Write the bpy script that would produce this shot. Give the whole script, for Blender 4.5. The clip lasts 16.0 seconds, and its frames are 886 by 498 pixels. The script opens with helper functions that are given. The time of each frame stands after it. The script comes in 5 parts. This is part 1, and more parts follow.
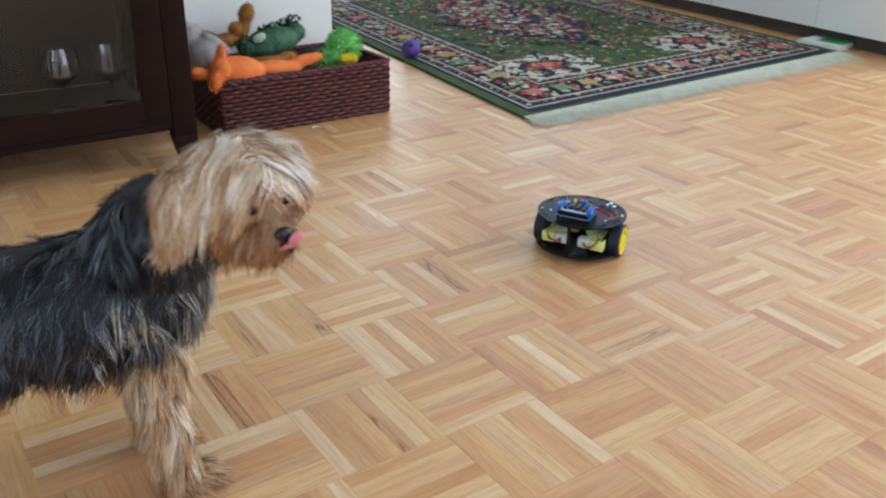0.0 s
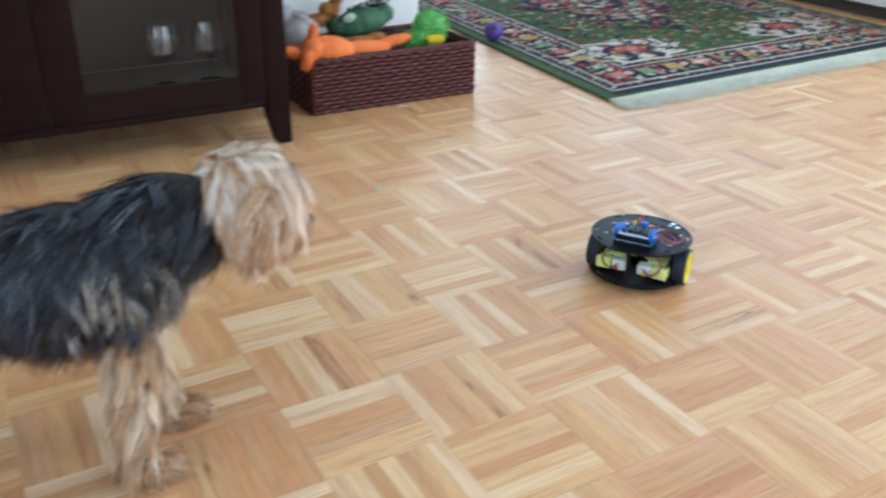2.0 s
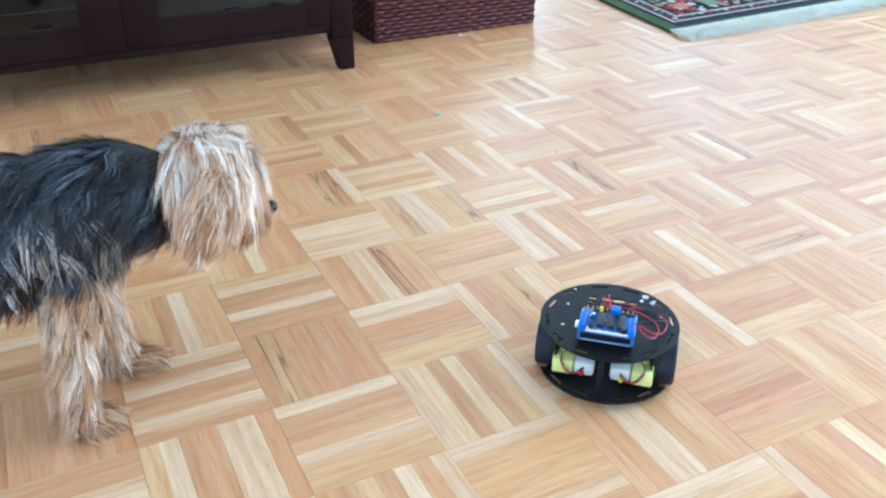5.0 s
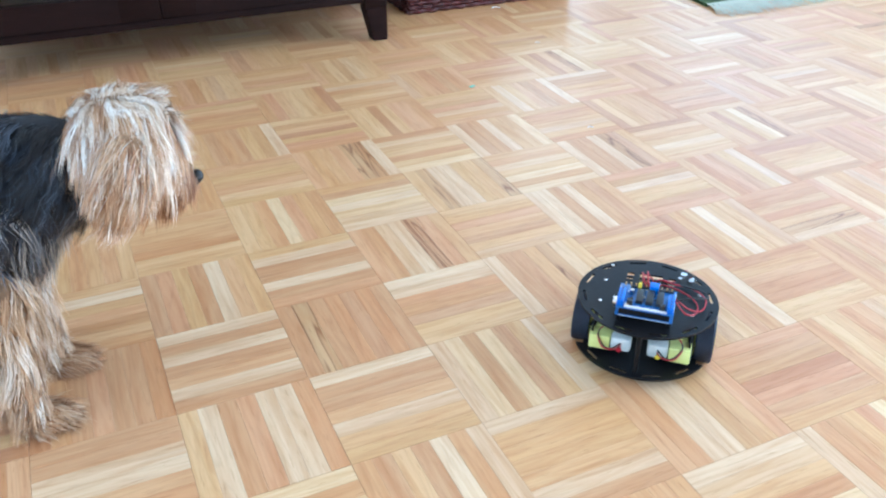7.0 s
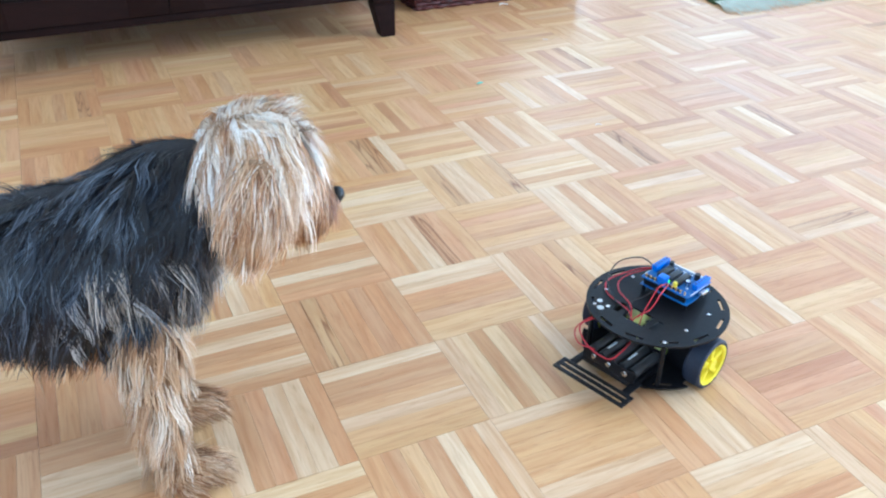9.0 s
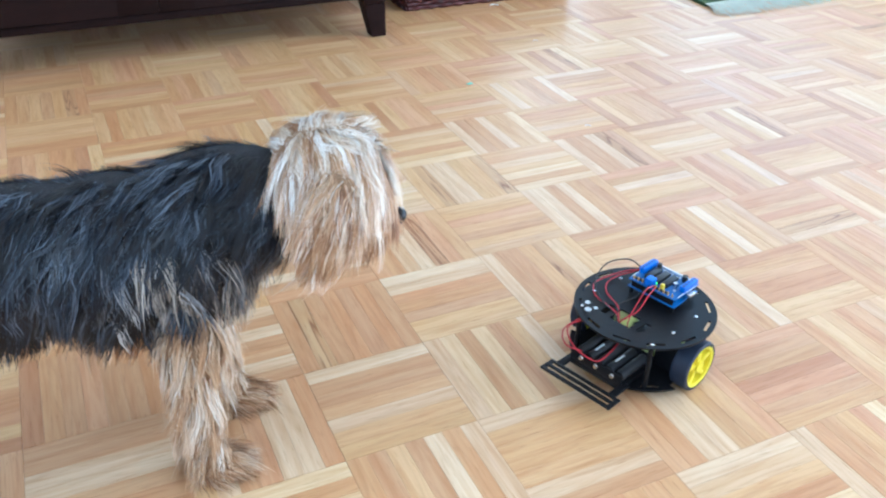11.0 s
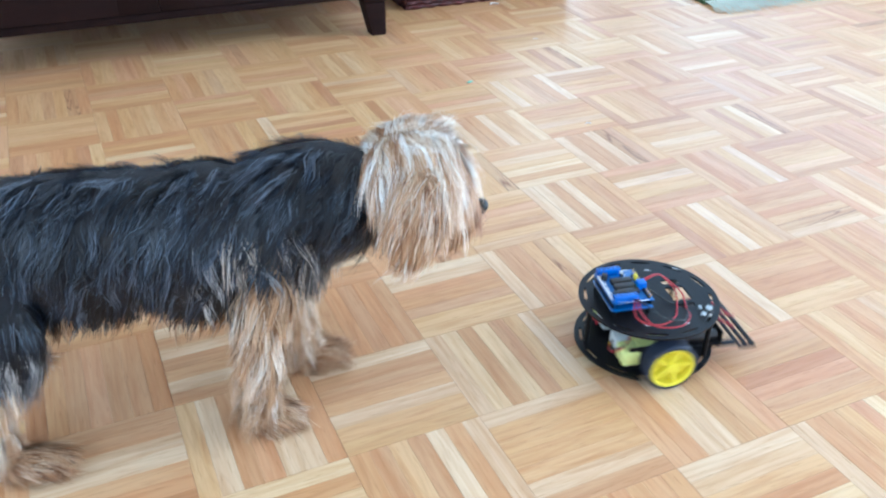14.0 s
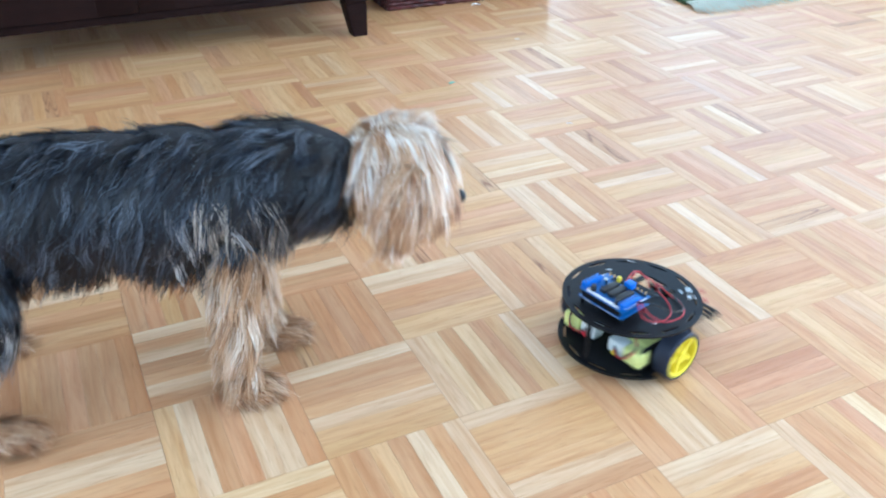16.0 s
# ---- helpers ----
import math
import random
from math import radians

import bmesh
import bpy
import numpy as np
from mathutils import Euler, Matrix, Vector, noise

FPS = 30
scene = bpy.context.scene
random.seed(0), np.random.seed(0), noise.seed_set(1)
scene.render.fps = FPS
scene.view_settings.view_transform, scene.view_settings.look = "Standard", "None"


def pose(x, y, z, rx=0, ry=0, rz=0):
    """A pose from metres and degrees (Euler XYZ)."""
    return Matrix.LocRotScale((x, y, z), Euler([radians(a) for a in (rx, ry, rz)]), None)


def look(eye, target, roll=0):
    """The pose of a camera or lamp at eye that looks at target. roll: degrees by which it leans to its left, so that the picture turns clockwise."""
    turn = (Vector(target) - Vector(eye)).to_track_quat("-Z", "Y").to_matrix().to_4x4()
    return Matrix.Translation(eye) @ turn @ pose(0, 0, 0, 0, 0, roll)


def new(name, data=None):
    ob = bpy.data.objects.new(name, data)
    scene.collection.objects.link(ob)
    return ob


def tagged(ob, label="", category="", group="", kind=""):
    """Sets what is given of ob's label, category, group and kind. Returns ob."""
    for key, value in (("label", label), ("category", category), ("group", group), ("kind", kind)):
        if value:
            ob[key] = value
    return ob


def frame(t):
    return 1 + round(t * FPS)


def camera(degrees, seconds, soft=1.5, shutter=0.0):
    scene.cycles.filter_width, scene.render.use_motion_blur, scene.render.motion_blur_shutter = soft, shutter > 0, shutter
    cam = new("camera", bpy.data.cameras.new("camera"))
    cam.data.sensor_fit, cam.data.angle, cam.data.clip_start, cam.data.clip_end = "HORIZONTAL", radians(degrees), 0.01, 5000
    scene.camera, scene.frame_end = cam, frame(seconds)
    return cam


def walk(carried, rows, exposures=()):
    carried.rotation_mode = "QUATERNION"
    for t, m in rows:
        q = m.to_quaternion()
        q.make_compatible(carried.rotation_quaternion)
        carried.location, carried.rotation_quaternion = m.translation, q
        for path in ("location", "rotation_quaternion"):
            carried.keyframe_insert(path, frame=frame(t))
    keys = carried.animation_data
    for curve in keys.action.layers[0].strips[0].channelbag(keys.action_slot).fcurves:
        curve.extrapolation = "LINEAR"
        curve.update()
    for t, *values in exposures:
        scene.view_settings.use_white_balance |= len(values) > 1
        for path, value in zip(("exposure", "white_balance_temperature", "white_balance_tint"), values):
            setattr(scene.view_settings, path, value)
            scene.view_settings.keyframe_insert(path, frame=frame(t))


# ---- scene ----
cam = camera(54.7, 16.0, soft=2.2, shutter=0.8)
PATH = [
    (0, (0.091, -0.93, 0.723), (1.126, 0.555, -0.127), 1.3),
    (0.5, (0.085, -0.928, 0.718), (1.104, 0.57, -0.13), 1.1),
    (1, (0.079, -0.927, 0.719), (1.085, 0.577, -0.134), 1.0),
    (1.5, (0.074, -0.925, 0.715), (1.076, 0.581, -0.139), 1.0),
    (2, (0.033, -0.931, 0.708), (0.935, 0.624, -0.167), 0.7),
    (2.5, (0.007, -0.954, 0.703), (0.814, 0.629, -0.216), 0.2),
    (3, (-0.007, -0.968, 0.701), (0.756, 0.62, -0.246), 0.2),
    (5.3, (-0.017, -0.986, 0.694), (0.751, 0.559, -0.318), 0.2),
    (5.5, (-0.02, -0.979, 0.694), (0.742, 0.559, -0.333), 0.4),
    (6, (-0.026, -0.976, 0.69), (0.711, 0.564, -0.353), 0.3),
    (6.5, (-0.03, -0.973, 0.691), (0.689, 0.572, -0.356), 0.2),
    (7, (-0.031, -0.975, 0.691), (0.679, 0.575, -0.354), 0.2),
    (7.5, (-0.033, -0.973, 0.689), (0.675, 0.578, -0.356), 0.2),
    (8, (-0.035, -0.974, 0.691), (0.667, 0.576, -0.36), 0.2),
    (10.5, (-0.036, -0.974, 0.69), (0.669, 0.575, -0.36), 0.7),
    (11, (-0.031, -0.974, 0.69), (0.686, 0.569, -0.36), 0.9),
    (11.5, (-0.029, -0.975, 0.688), (0.703, 0.561, -0.364), 1.1),
    (12, (-0.028, -0.976, 0.688), (0.717, 0.552, -0.366), 1.2),
    (12.5, (-0.029, -0.976, 0.688), (0.713, 0.555, -0.365), 0.9),
    (13, (-0.032, -0.975, 0.689), (0.701, 0.559, -0.364), 0.8),
    (13.5, (-0.036, -0.975, 0.687), (0.691, 0.563, -0.364), 0.8),
    (14, (-0.034, -0.978, 0.689), (0.682, 0.565, -0.362), 0.7),
    (14.5, (-0.033, -0.98, 0.69), (0.69, 0.562, -0.359), 0.7),
    (15, (-0.035, -0.978, 0.69), (0.69, 0.563, -0.359), 0.8),
    (15.5, (-0.032, -0.979, 0.69), (0.7, 0.56, -0.357), 0.9),
    (16, (-0.026, -0.98, 0.688), (0.72, 0.551, -0.361), 0.9),
]
walk(cam, [(t, look(eye, target, roll)) for t, eye, target, roll in PATH],
     exposures=[(0.0, -0.18, 6150, 5), (0.7, -0.18, 6050, 5), (1.5, -0.1, 5850, 4), (2.5, 0.37, 5550, 3), (3.2, 0.47, 5400, 2), (5.3, 0.54, 5060, 2), (16.0, 0.54, 5060, 2)])


# ---- light ----
def daylight():
    world = bpy.data.worlds.new("sky")
    scene.world = world
    world.use_nodes = True
    nt = world.node_tree
    sky = nt.nodes.new("ShaderNodeTexSky")
    sky.sky_type, sky.sun_disc = "NISHITA", False
    sky.sun_elevation, sky.sun_rotation = radians(48), radians(200)
    nt.links.new(sky.outputs[0], nt.nodes["Background"].inputs[0])
    nt.nodes["Background"].inputs[1].default_value = 0.12
    sun = new("sun", bpy.data.lights.new("sun", "SUN"))
    sun.data.energy, sun.data.angle, sun.data.color = 2.0, radians(0.5), (1, 0.95, 0.88)
    sun.matrix_world = look((0, 0, 5), (-1.2, 3.5, 0))


def area_lamp(name, at, target, sx, sy, watts, color):
    lamp = bpy.data.lights.new(name, "AREA")
    lamp.shape, lamp.size, lamp.size_y, lamp.energy, lamp.color = "RECTANGLE", sx, sy, watts, color
    ob = new(name, lamp)
    ob.matrix_world = look(at, target)
    return ob


daylight()
# south: added fill for cabinet fronts and near floor, its window is assumed
area_lamp("fill_south", (2.3, -2.66, 1.45), (2.3, 0, 1.45), 2.4, 1.9, 33, (0.84, 0.93, 1.0))
area_lamp("skylight_north", (2.9, 4.76, 1.35), (2.9, 0, 1.35), 1.5, 2.0, 36, (0.92, 0.96, 1.0))
area_lamp("skylight_east", (4.26, 2.7, 1.70), (0, 2.7, 1.70), 3.2, 1.4, 37, (0.52, 0.76, 1.0))
# southeast: added main fill, set where it leaves no glare on the floor
area_lamp("fill_southeast", (4.26, -0.95, 1.45), (0, -0.95, 1.45), 2.5, 1.9, 97, (0.95, 0.97, 1.0))
# west: added fill for white doors and dog's back, its window is assumed
area_lamp("fill_west", (-2.16, -0.9, 1.55), (0, -0.9, 1.55), 2.6, 1.7, 37, (0.84, 0.92, 1.0))


# ---- materials ----
def mat(name, color=(0.8, 0.8, 0.8), rough=0.5, metal=0.0, spec=0.5):
    m = bpy.data.materials.new(name)
    m.use_nodes = True
    b = m.node_tree.nodes["Principled BSDF"]
    b.inputs["Base Color"].default_value = (*color, 1)
    b.inputs["Roughness"].default_value, b.inputs["Metallic"].default_value = rough, metal
    b.inputs["Specular IOR Level"].default_value = spec
    return m


def node(m, kind, **values):
    n = m.node_tree.nodes.new(kind)
    for k, v in values.items():
        if k in n.inputs:
            n.inputs[k].default_value = v
    return n


def link(m, a, b):
    m.node_tree.links.new(a, b)


def bsdf(m):
    return m.node_tree.nodes["Principled BSDF"]


def ramp(m, fac, stops):
    r = m.node_tree.nodes.new("ShaderNodeValToRGB")
    while len(r.color_ramp.elements) < len(stops):
        r.color_ramp.elements.new(0.5)
    for e, (p, c) in zip(r.color_ramp.elements, stops):
        e.position, e.color = p, (*c, 1)
    link(m, fac, r.inputs[0])
    return r.outputs[0]


def mix(m, fac, a, b, blend="MIX"):
    n = m.node_tree.nodes.new("ShaderNodeMix")
    n.data_type, n.blend_type = "RGBA", blend
    for sock, v in ((n.inputs[0], fac), (n.inputs[6], a), (n.inputs[7], b)):
        if isinstance(v, bpy.types.NodeSocket):
            link(m, v, sock)
        elif isinstance(v, (int, float)):
            sock.default_value = v
        else:
            sock.default_value = (*v, 1)
    return n.outputs[2]


def mapped(m, source, scale):
    n = m.node_tree.nodes.new("ShaderNodeMapping")
    n.inputs["Scale"].default_value = scale
    link(m, source, n.inputs[0])
    return n.outputs[0]


def noisy(name, a, b, scale, rough=0.6, bump=0.2, fine=None, metal=0.0, stretch=(1, 1, 1), dist=0.01):
    """Two tones mixed by noise at two scales, with fine relief."""
    m = mat(name, a, rough, metal)
    pos = mapped(m, node(m, "ShaderNodeTexCoord").outputs["Object"], stretch)
    n1, n2 = node(m, "ShaderNodeTexNoise", Scale=scale, Detail=5.0), node(m, "ShaderNodeTexNoise", Scale=fine or scale * 9, Detail=3.0)
    link(m, pos, n1.inputs["Vector"]), link(m, pos, n2.inputs["Vector"])
    f = mix(m, 0.4, n1.outputs[0], n2.outputs[0])
    link(m, ramp(m, f, [(0.35, a), (0.65, b)]), bsdf(m).inputs["Base Color"])
    bp = node(m, "ShaderNodeBump", Strength=bump, Distance=dist)
    link(m, n2.outputs[0], bp.inputs["Height"]), link(m, bp.outputs[0], bsdf(m).inputs["Normal"])
    return m


WOOD = [(0.0, (0.46, 0.225, 0.105)), (0.06, (0.63, 0.41, 0.19)), (0.18, (0.575, 0.305, 0.145)), (0.32, (0.66, 0.44, 0.215)), (0.46, (0.60, 0.325, 0.175)),
        (0.58, (0.68, 0.465, 0.235)), (0.70, (0.54, 0.28, 0.125)), (0.82, (0.63, 0.385, 0.175)), (0.92, (0.73, 0.55, 0.32)), (1.0, (0.49, 0.24, 0.115))]


def oak(name, along, joined, tone=None):
    """Varnished parquet strips: tone by strip, grain along the strip, thin dark pores."""
    m = mat(name, (0.5, 0.3, 0.14), 0.33)
    geo = node(m, "ShaderNodeNewGeometry")
    rnd = geo.outputs["Random Per Island"] if joined else node(m, "ShaderNodeObjectInfo").outputs["Random"]
    shift = node(m, "ShaderNodeVectorMath")
    shift.operation = "MULTIPLY_ADD"
    link(m, rnd, shift.inputs[0])
    shift.inputs[1].default_value = (37, 53, 11)
    link(m, geo.outputs["Position"], shift.inputs[2])
    stretch = (5, 70, 20) if along == "x" else (70, 5, 20)
    grain = node(m, "ShaderNodeTexNoise", Scale=1.6, Detail=6.0, Roughness=0.62, Distortion=0.5)
    link(m, mapped(m, shift.outputs[0], stretch), grain.inputs["Vector"])
    fine = node(m, "ShaderNodeTexNoise", Scale=7.0, Detail=3.0)
    link(m, mapped(m, shift.outputs[0], stretch), fine.inputs["Vector"])
    base = ramp(m, rnd, WOOD)
    if tone is not None:
        streak = node(m, "ShaderNodeTexNoise", Scale=0.55, Detail=3.0)
        link(m, mapped(m, shift.outputs[0], stretch), streak.inputs["Vector"])
        base = mix(m, ramp(m, streak.outputs[0], [(0.36, (1, 1, 1)), (0.66, (0.35, 0.35, 0.35))]), (0.58, 0.36, 0.19), tone)
    if name.startswith("oak_heart"):
        base = mix(m, 0.62, base, ramp(m, rnd, WOOD))
    # cathedral figure: thin dark contour lines, strong on heartwood strips
    figure = node(m, "ShaderNodeTexNoise", Scale=0.75, Detail=1.5, Distortion=0.3)
    link(m, mapped(m, shift.outputs[0], stretch), figure.inputs["Vector"])
    deep = 0.95 if name.startswith("oak_heart") else 0.14
    band = ramp(m, figure.outputs[0], [(0.40, (0, 0, 0)), (0.44, (deep, deep, deep)), (0.46, (0, 0, 0)), (0.54, (0, 0, 0)), (0.57, (deep, deep, deep)), (0.60, (0, 0, 0))])
    base = mix(m, band, base, mix(m, 1.0, base, (0.42, 0.27, 0.19), "MULTIPLY"))
    dark = mix(m, 1.0, base, (0.83, 0.70, 0.58), "MULTIPLY")
    col = mix(m, ramp(m, grain.outputs[0], [(0.42, (0, 0, 0)), (0.72, (1, 1, 1))]), base, dark)
    pore = mix(m, 1.0, col, (0.76, 0.66, 0.56), "MULTIPLY")
    col = mix(m, ramp(m, fine.outputs[0], [(0.62, (0, 0, 0)), (0.72, (0.8, 0.8, 0.8))]), col, pore)
    link(m, col, bsdf(m).inputs["Base Color"])
    wear = node(m, "ShaderNodeTexNoise", Scale=3.0, Detail=4.0)
    link(m, geo.outputs["Position"], wear.inputs["Vector"])
    r = node(m, "ShaderNodeMapRange")
    r.inputs[3].default_value, r.inputs[4].default_value = 0.31, 0.45
    link(m, wear.outputs[0], r.inputs[0]), link(m, r.outputs[0], bsdf(m).inputs["Roughness"])
    bp = node(m, "ShaderNodeBump", Strength=0.12, Distance=0.002)
    link(m, grain.outputs[0], bp.inputs["Height"]), link(m, bp.outputs[0], bsdf(m).inputs["Normal"])
    return m


OAK = {(a, j): oak("oak_%s_%s" % (a, "field" if j else "strip"), a, j) for a in "xy" for j in (0, 1)}
OAK_DARK = {a: oak("oak_heartwood_" + a, a, 0, (0.27, 0.145, 0.085)) for a in "xy"}
OAK_PALE = {a: oak("oak_sapwood_" + a, a, 0, (0.745, 0.58, 0.38)) for a in "xy"}
OAK_BROWN = {a: oak("oak_brown_" + a, a, 0, (0.555, 0.315, 0.155)) for a in "xy"}
JOINT = mat("joint", (0.33, 0.19, 0.095), 0.8)
WALL = noisy("wall_paint", (0.74, 0.75, 0.76), (0.80, 0.81, 0.82), 3, 0.7, 0.05)
CEIL = noisy("ceiling_paint", (0.78, 0.78, 0.77), (0.82, 0.82, 0.81), 3, 0.8, 0.05)
WHITE = noisy("white_lacquer", (0.84, 0.86, 0.88), (0.88, 0.90, 0.92), 2, 0.25, 0.02)
ESPRESSO = noisy("espresso_wood", (0.0085, 0.0035, 0.003), (0.018, 0.007, 0.0058), 4, 0.6, 0.08, stretch=(1, 1, 9))
ESPRESSO_IN = noisy("espresso_inside", (0.008, 0.005, 0.004), (0.016, 0.010, 0.008), 4, 0.6, 0.05)
GREYWOOD = noisy("shadow_gap", (0.05, 0.045, 0.04), (0.08, 0.07, 0.06), 5, 0.7, 0.05)
BLACK = noisy("black_acrylic", (0.004, 0.004, 0.005), (0.008, 0.008, 0.010), 20, 0.42, 0.03)
RUBBER = noisy("black_rubber", (0.009, 0.014, 0.030), (0.020, 0.030, 0.058), 60, 0.6, 0.25, dist=0.001)
YELLOW = noisy("yellow_plastic", (0.78, 0.66, 0.02), (0.85, 0.74, 0.04), 20, 0.4, 0.03)
MOTOR = noisy("pale_yellow_plastic", (0.70, 0.76, 0.24), (0.78, 0.84, 0.32), 20, 0.45, 0.03)
CLEAR = noisy("milky_plastic", (0.62, 0.68, 0.66), (0.75, 0.80, 0.78), 30, 0.3, 0.05)
PCB = noisy("blue_board", (0.010, 0.085, 0.30), (0.020, 0.14, 0.44), 60, 0.35, 0.05)
BLUEPL = noisy("blue_plastic", (0.015, 0.12, 0.55), (0.02, 0.16, 0.65), 30, 0.4, 0.03)
STEEL = noisy("steel", (0.6, 0.6, 0.6), (0.75, 0.75, 0.75), 40, 0.25, 0.03, metal=1.0)
BRASS = noisy("copper_pad", (0.55, 0.33, 0.12), (0.7, 0.45, 0.2), 40, 0.4, 0.03)
REDW = mat("red_insulation", (0.45, 0.015, 0.03), 0.4)
BLACKW = mat("black_insulation", (0.012, 0.012, 0.014), 0.4)
CHIP = mat("black_chip", (0.02, 0.02, 0.022), 0.45)
PALEW = mat("pale_print", (0.7, 0.75, 0.8), 0.5)
GLASSM = mat("glass", (1, 1, 1), 0.02)
bsdf(GLASSM).inputs["Transmission Weight"].default_value = 1.0
bsdf(GLASSM).inputs["IOR"].default_value = 1.28
GOBLET = mat("goblet_glass", (1.0, 1.0, 1.0), 0.01)
bsdf(GOBLET).inputs["Transmission Weight"].default_value = 1.0
bsdf(GOBLET).inputs["IOR"].default_value = 1.7
GREENLED = mat("green_led", (0.1, 0.8, 0.1), 0.3)
bsdf(GREENLED).inputs["Emission Color"].default_value = (0.2, 1.0, 0.15, 1)
bsdf(GREENLED).inputs["Emission Strength"].default_value = 2.5
YELLOWLED = mat("yellow_cap", (0.8, 0.65, 0.05), 0.3)


# ---- mesh helpers ----
def add_box(bm, x0, y0, z0, x1, y1, z1, bevel=0.0, m=None):
    r = bmesh.ops.create_cube(bm, size=1)
    vs = r["verts"]
    bmesh.ops.scale(bm, vec=(x1 - x0, y1 - y0, z1 - z0), verts=vs)
    bmesh.ops.translate(bm, vec=((x0 + x1) / 2, (y0 + y1) / 2, (z0 + z1) / 2), verts=vs)
    if m:
        bmesh.ops.transform(bm, matrix=m, verts=vs)
    if bevel:
        es = list({e for v in vs for e in v.link_edges})
        bmesh.ops.bevel(bm, geom=es, offset=bevel, segments=2, affect="EDGES", profile=0.5)
    return bm


def box(x0, y0, z0, x1, y1, z1, bevel=0.0, m=None):
    return add_box(bmesh.new(), x0, y0, z0, x1, y1, z1, bevel, m)


def add_cyl(bm, r0, r1, z0, z1, seg=24, m=None):
    r = bmesh.ops.create_cone(bm, cap_ends=True, segments=seg, radius1=r0, radius2=r1, depth=z1 - z0)
    bmesh.ops.translate(bm, vec=(0, 0, (z0 + z1) / 2), verts=r["verts"])
    if m:
        bmesh.ops.transform(bm, matrix=m, verts=r["verts"])
    return bm


def add_ball(bm, at, radii, turn=(0, 0, 0), sub=3):
    r = bmesh.ops.create_icosphere(bm, subdivisions=sub, radius=1)
    bmesh.ops.transform(bm, matrix=pose(*at, *turn) @ Matrix.Diagonal((*radii, 1)), verts=r["verts"])
    return bm


def lathe(profile, seg=32):
    bm = bmesh.new()
    rings = [[bm.verts.new((r * math.cos(a), r * math.sin(a), z)) for a in (2 * math.pi * k / seg for k in range(seg))] for r, z in profile]
    for a, b in zip(rings, rings[1:]):
        for k in range(seg):
            bm.faces.new((a[k], a[(k + 1) % seg], b[(k + 1) % seg], b[k]))
    bmesh.ops.remove_doubles(bm, verts=bm.verts, dist=1e-6)
    return bm


def add_tube(bm, pts, r, seg=6, taper=None):
    pts = [Vector(p) for p in pts]
    rings = []
    for i, p in enumerate(pts):
        d = (pts[min(i + 1, len(pts) - 1)] - pts[max(i - 1, 0)]).normalized()
        side = d.cross(Vector((0, 0, 1)) if abs(d.z) < 0.9 else Vector((1, 0, 0))).normalized()
        up = side.cross(d)
        rr = r * (taper[i] if taper else 1)
        rings.append([bm.verts.new(p + rr * (math.cos(a) * side + math.sin(a) * up)) for a in (2 * math.pi * k / seg for k in range(seg))])
    for a, b in zip(rings, rings[1:]):
        for k in range(seg):
            bm.faces.new((a[k], a[(k + 1) % seg], b[(k + 1) % seg], b[k]))
    bm.faces.new(rings[0][::-1]), bm.faces.new(rings[-1])
    return bm


def smooth_path(pts, n=6):
    """Catmull-Rom points through pts."""
    p = [Vector(q) for q in pts]
    p = [2 * p[0] - p[1]] + p + [2 * p[-1] - p[-2]]
    out = []
    for i in range(1, len(p) - 2):
        for k in range(n):
            t = k / n
            out.append(0.5 * (2 * p[i] + (p[i + 1] - p[i - 1]) * t + (2 * p[i - 1] - 5 * p[i] + 4 * p[i + 1] - p[i + 2]) * t * t
                              + (3 * p[i] - p[i - 1] - 3 * p[i + 1] + p[i + 2]) * t ** 3))
    return out + [p[-2]]


def smooth(bm, angle=35):
    for f in bm.faces:
        f.smooth = True
    for e in bm.edges:
        if len(e.link_faces) == 2 and e.calc_face_angle(0) > radians(angle):
            e.smooth = False
    return bm


def part(name, bm, material, parent=None, label="", at=None, soft=True):
    """Links a bmesh as one mesh object, under a thing or part if given."""
    if soft:
        smooth(bm)
    me = bpy.data.meshes.new(name)
    bm.to_mesh(me)
    bm.free()
    for mm in (material if isinstance(material, (list, tuple)) else [material]):
        me.materials.append(mm)
    ob = new(name, me)
    if parent:
        ob.parent = parent
    if at is not None:
        ob.matrix_basis = at
    if label:
        tagged(ob, label)
    return ob


def thing(name, at, label, category, group=""):
    ob = new(name)
    ob.matrix_basis = at
    ob.empty_display_size = 0.05
    return tagged(ob, label, category, group)


# ---- room ----
def structure(name, bm, material, label):
    return tagged(part(name, bm, material, soft=False), label, "structure", kind="structure")


def wall_with_window(name, axis, at, lo, hi, wlo, whi, z0, z1, thick, label):
    """A wall along x or y with one opening through it."""
    bm = bmesh.new()
    for a, b, c, d in ((lo, wlo, 0, 2.6), (whi, hi, 0, 2.6), (wlo, whi, 0, z0), (wlo, whi, z1, 2.6)):
        if axis == "x":
            add_box(bm, a, at, c, b, at + thick, d)
        else:
            add_box(bm, at, a, c, at + thick, b, d)
    return structure(name, bm, WALL, label)


X0, X1, Y0, Y1 = -2.2, 4.3, -2.7, 4.8
structure("ground", box(-60, -60, -3.2, 60, 60, -3.1), noisy("grass_ground", (0.05, 0.08, 0.03), (0.09, 0.12, 0.05), 0.5), "dull green ground outside")
wall_with_window("wall_south", "x", Y0 - 0.15, X0 - 0.15, X1 + 0.15, 1.1, 3.5, 0.5, 2.4, 0.15, "unseen white painted wall with an assumed wide window")
wall_with_window("wall_north", "x", Y1, X0 - 0.15, X1 + 0.15, 2.15, 3.65, 0.35, 2.35, 0.15, "white painted wall with a window")
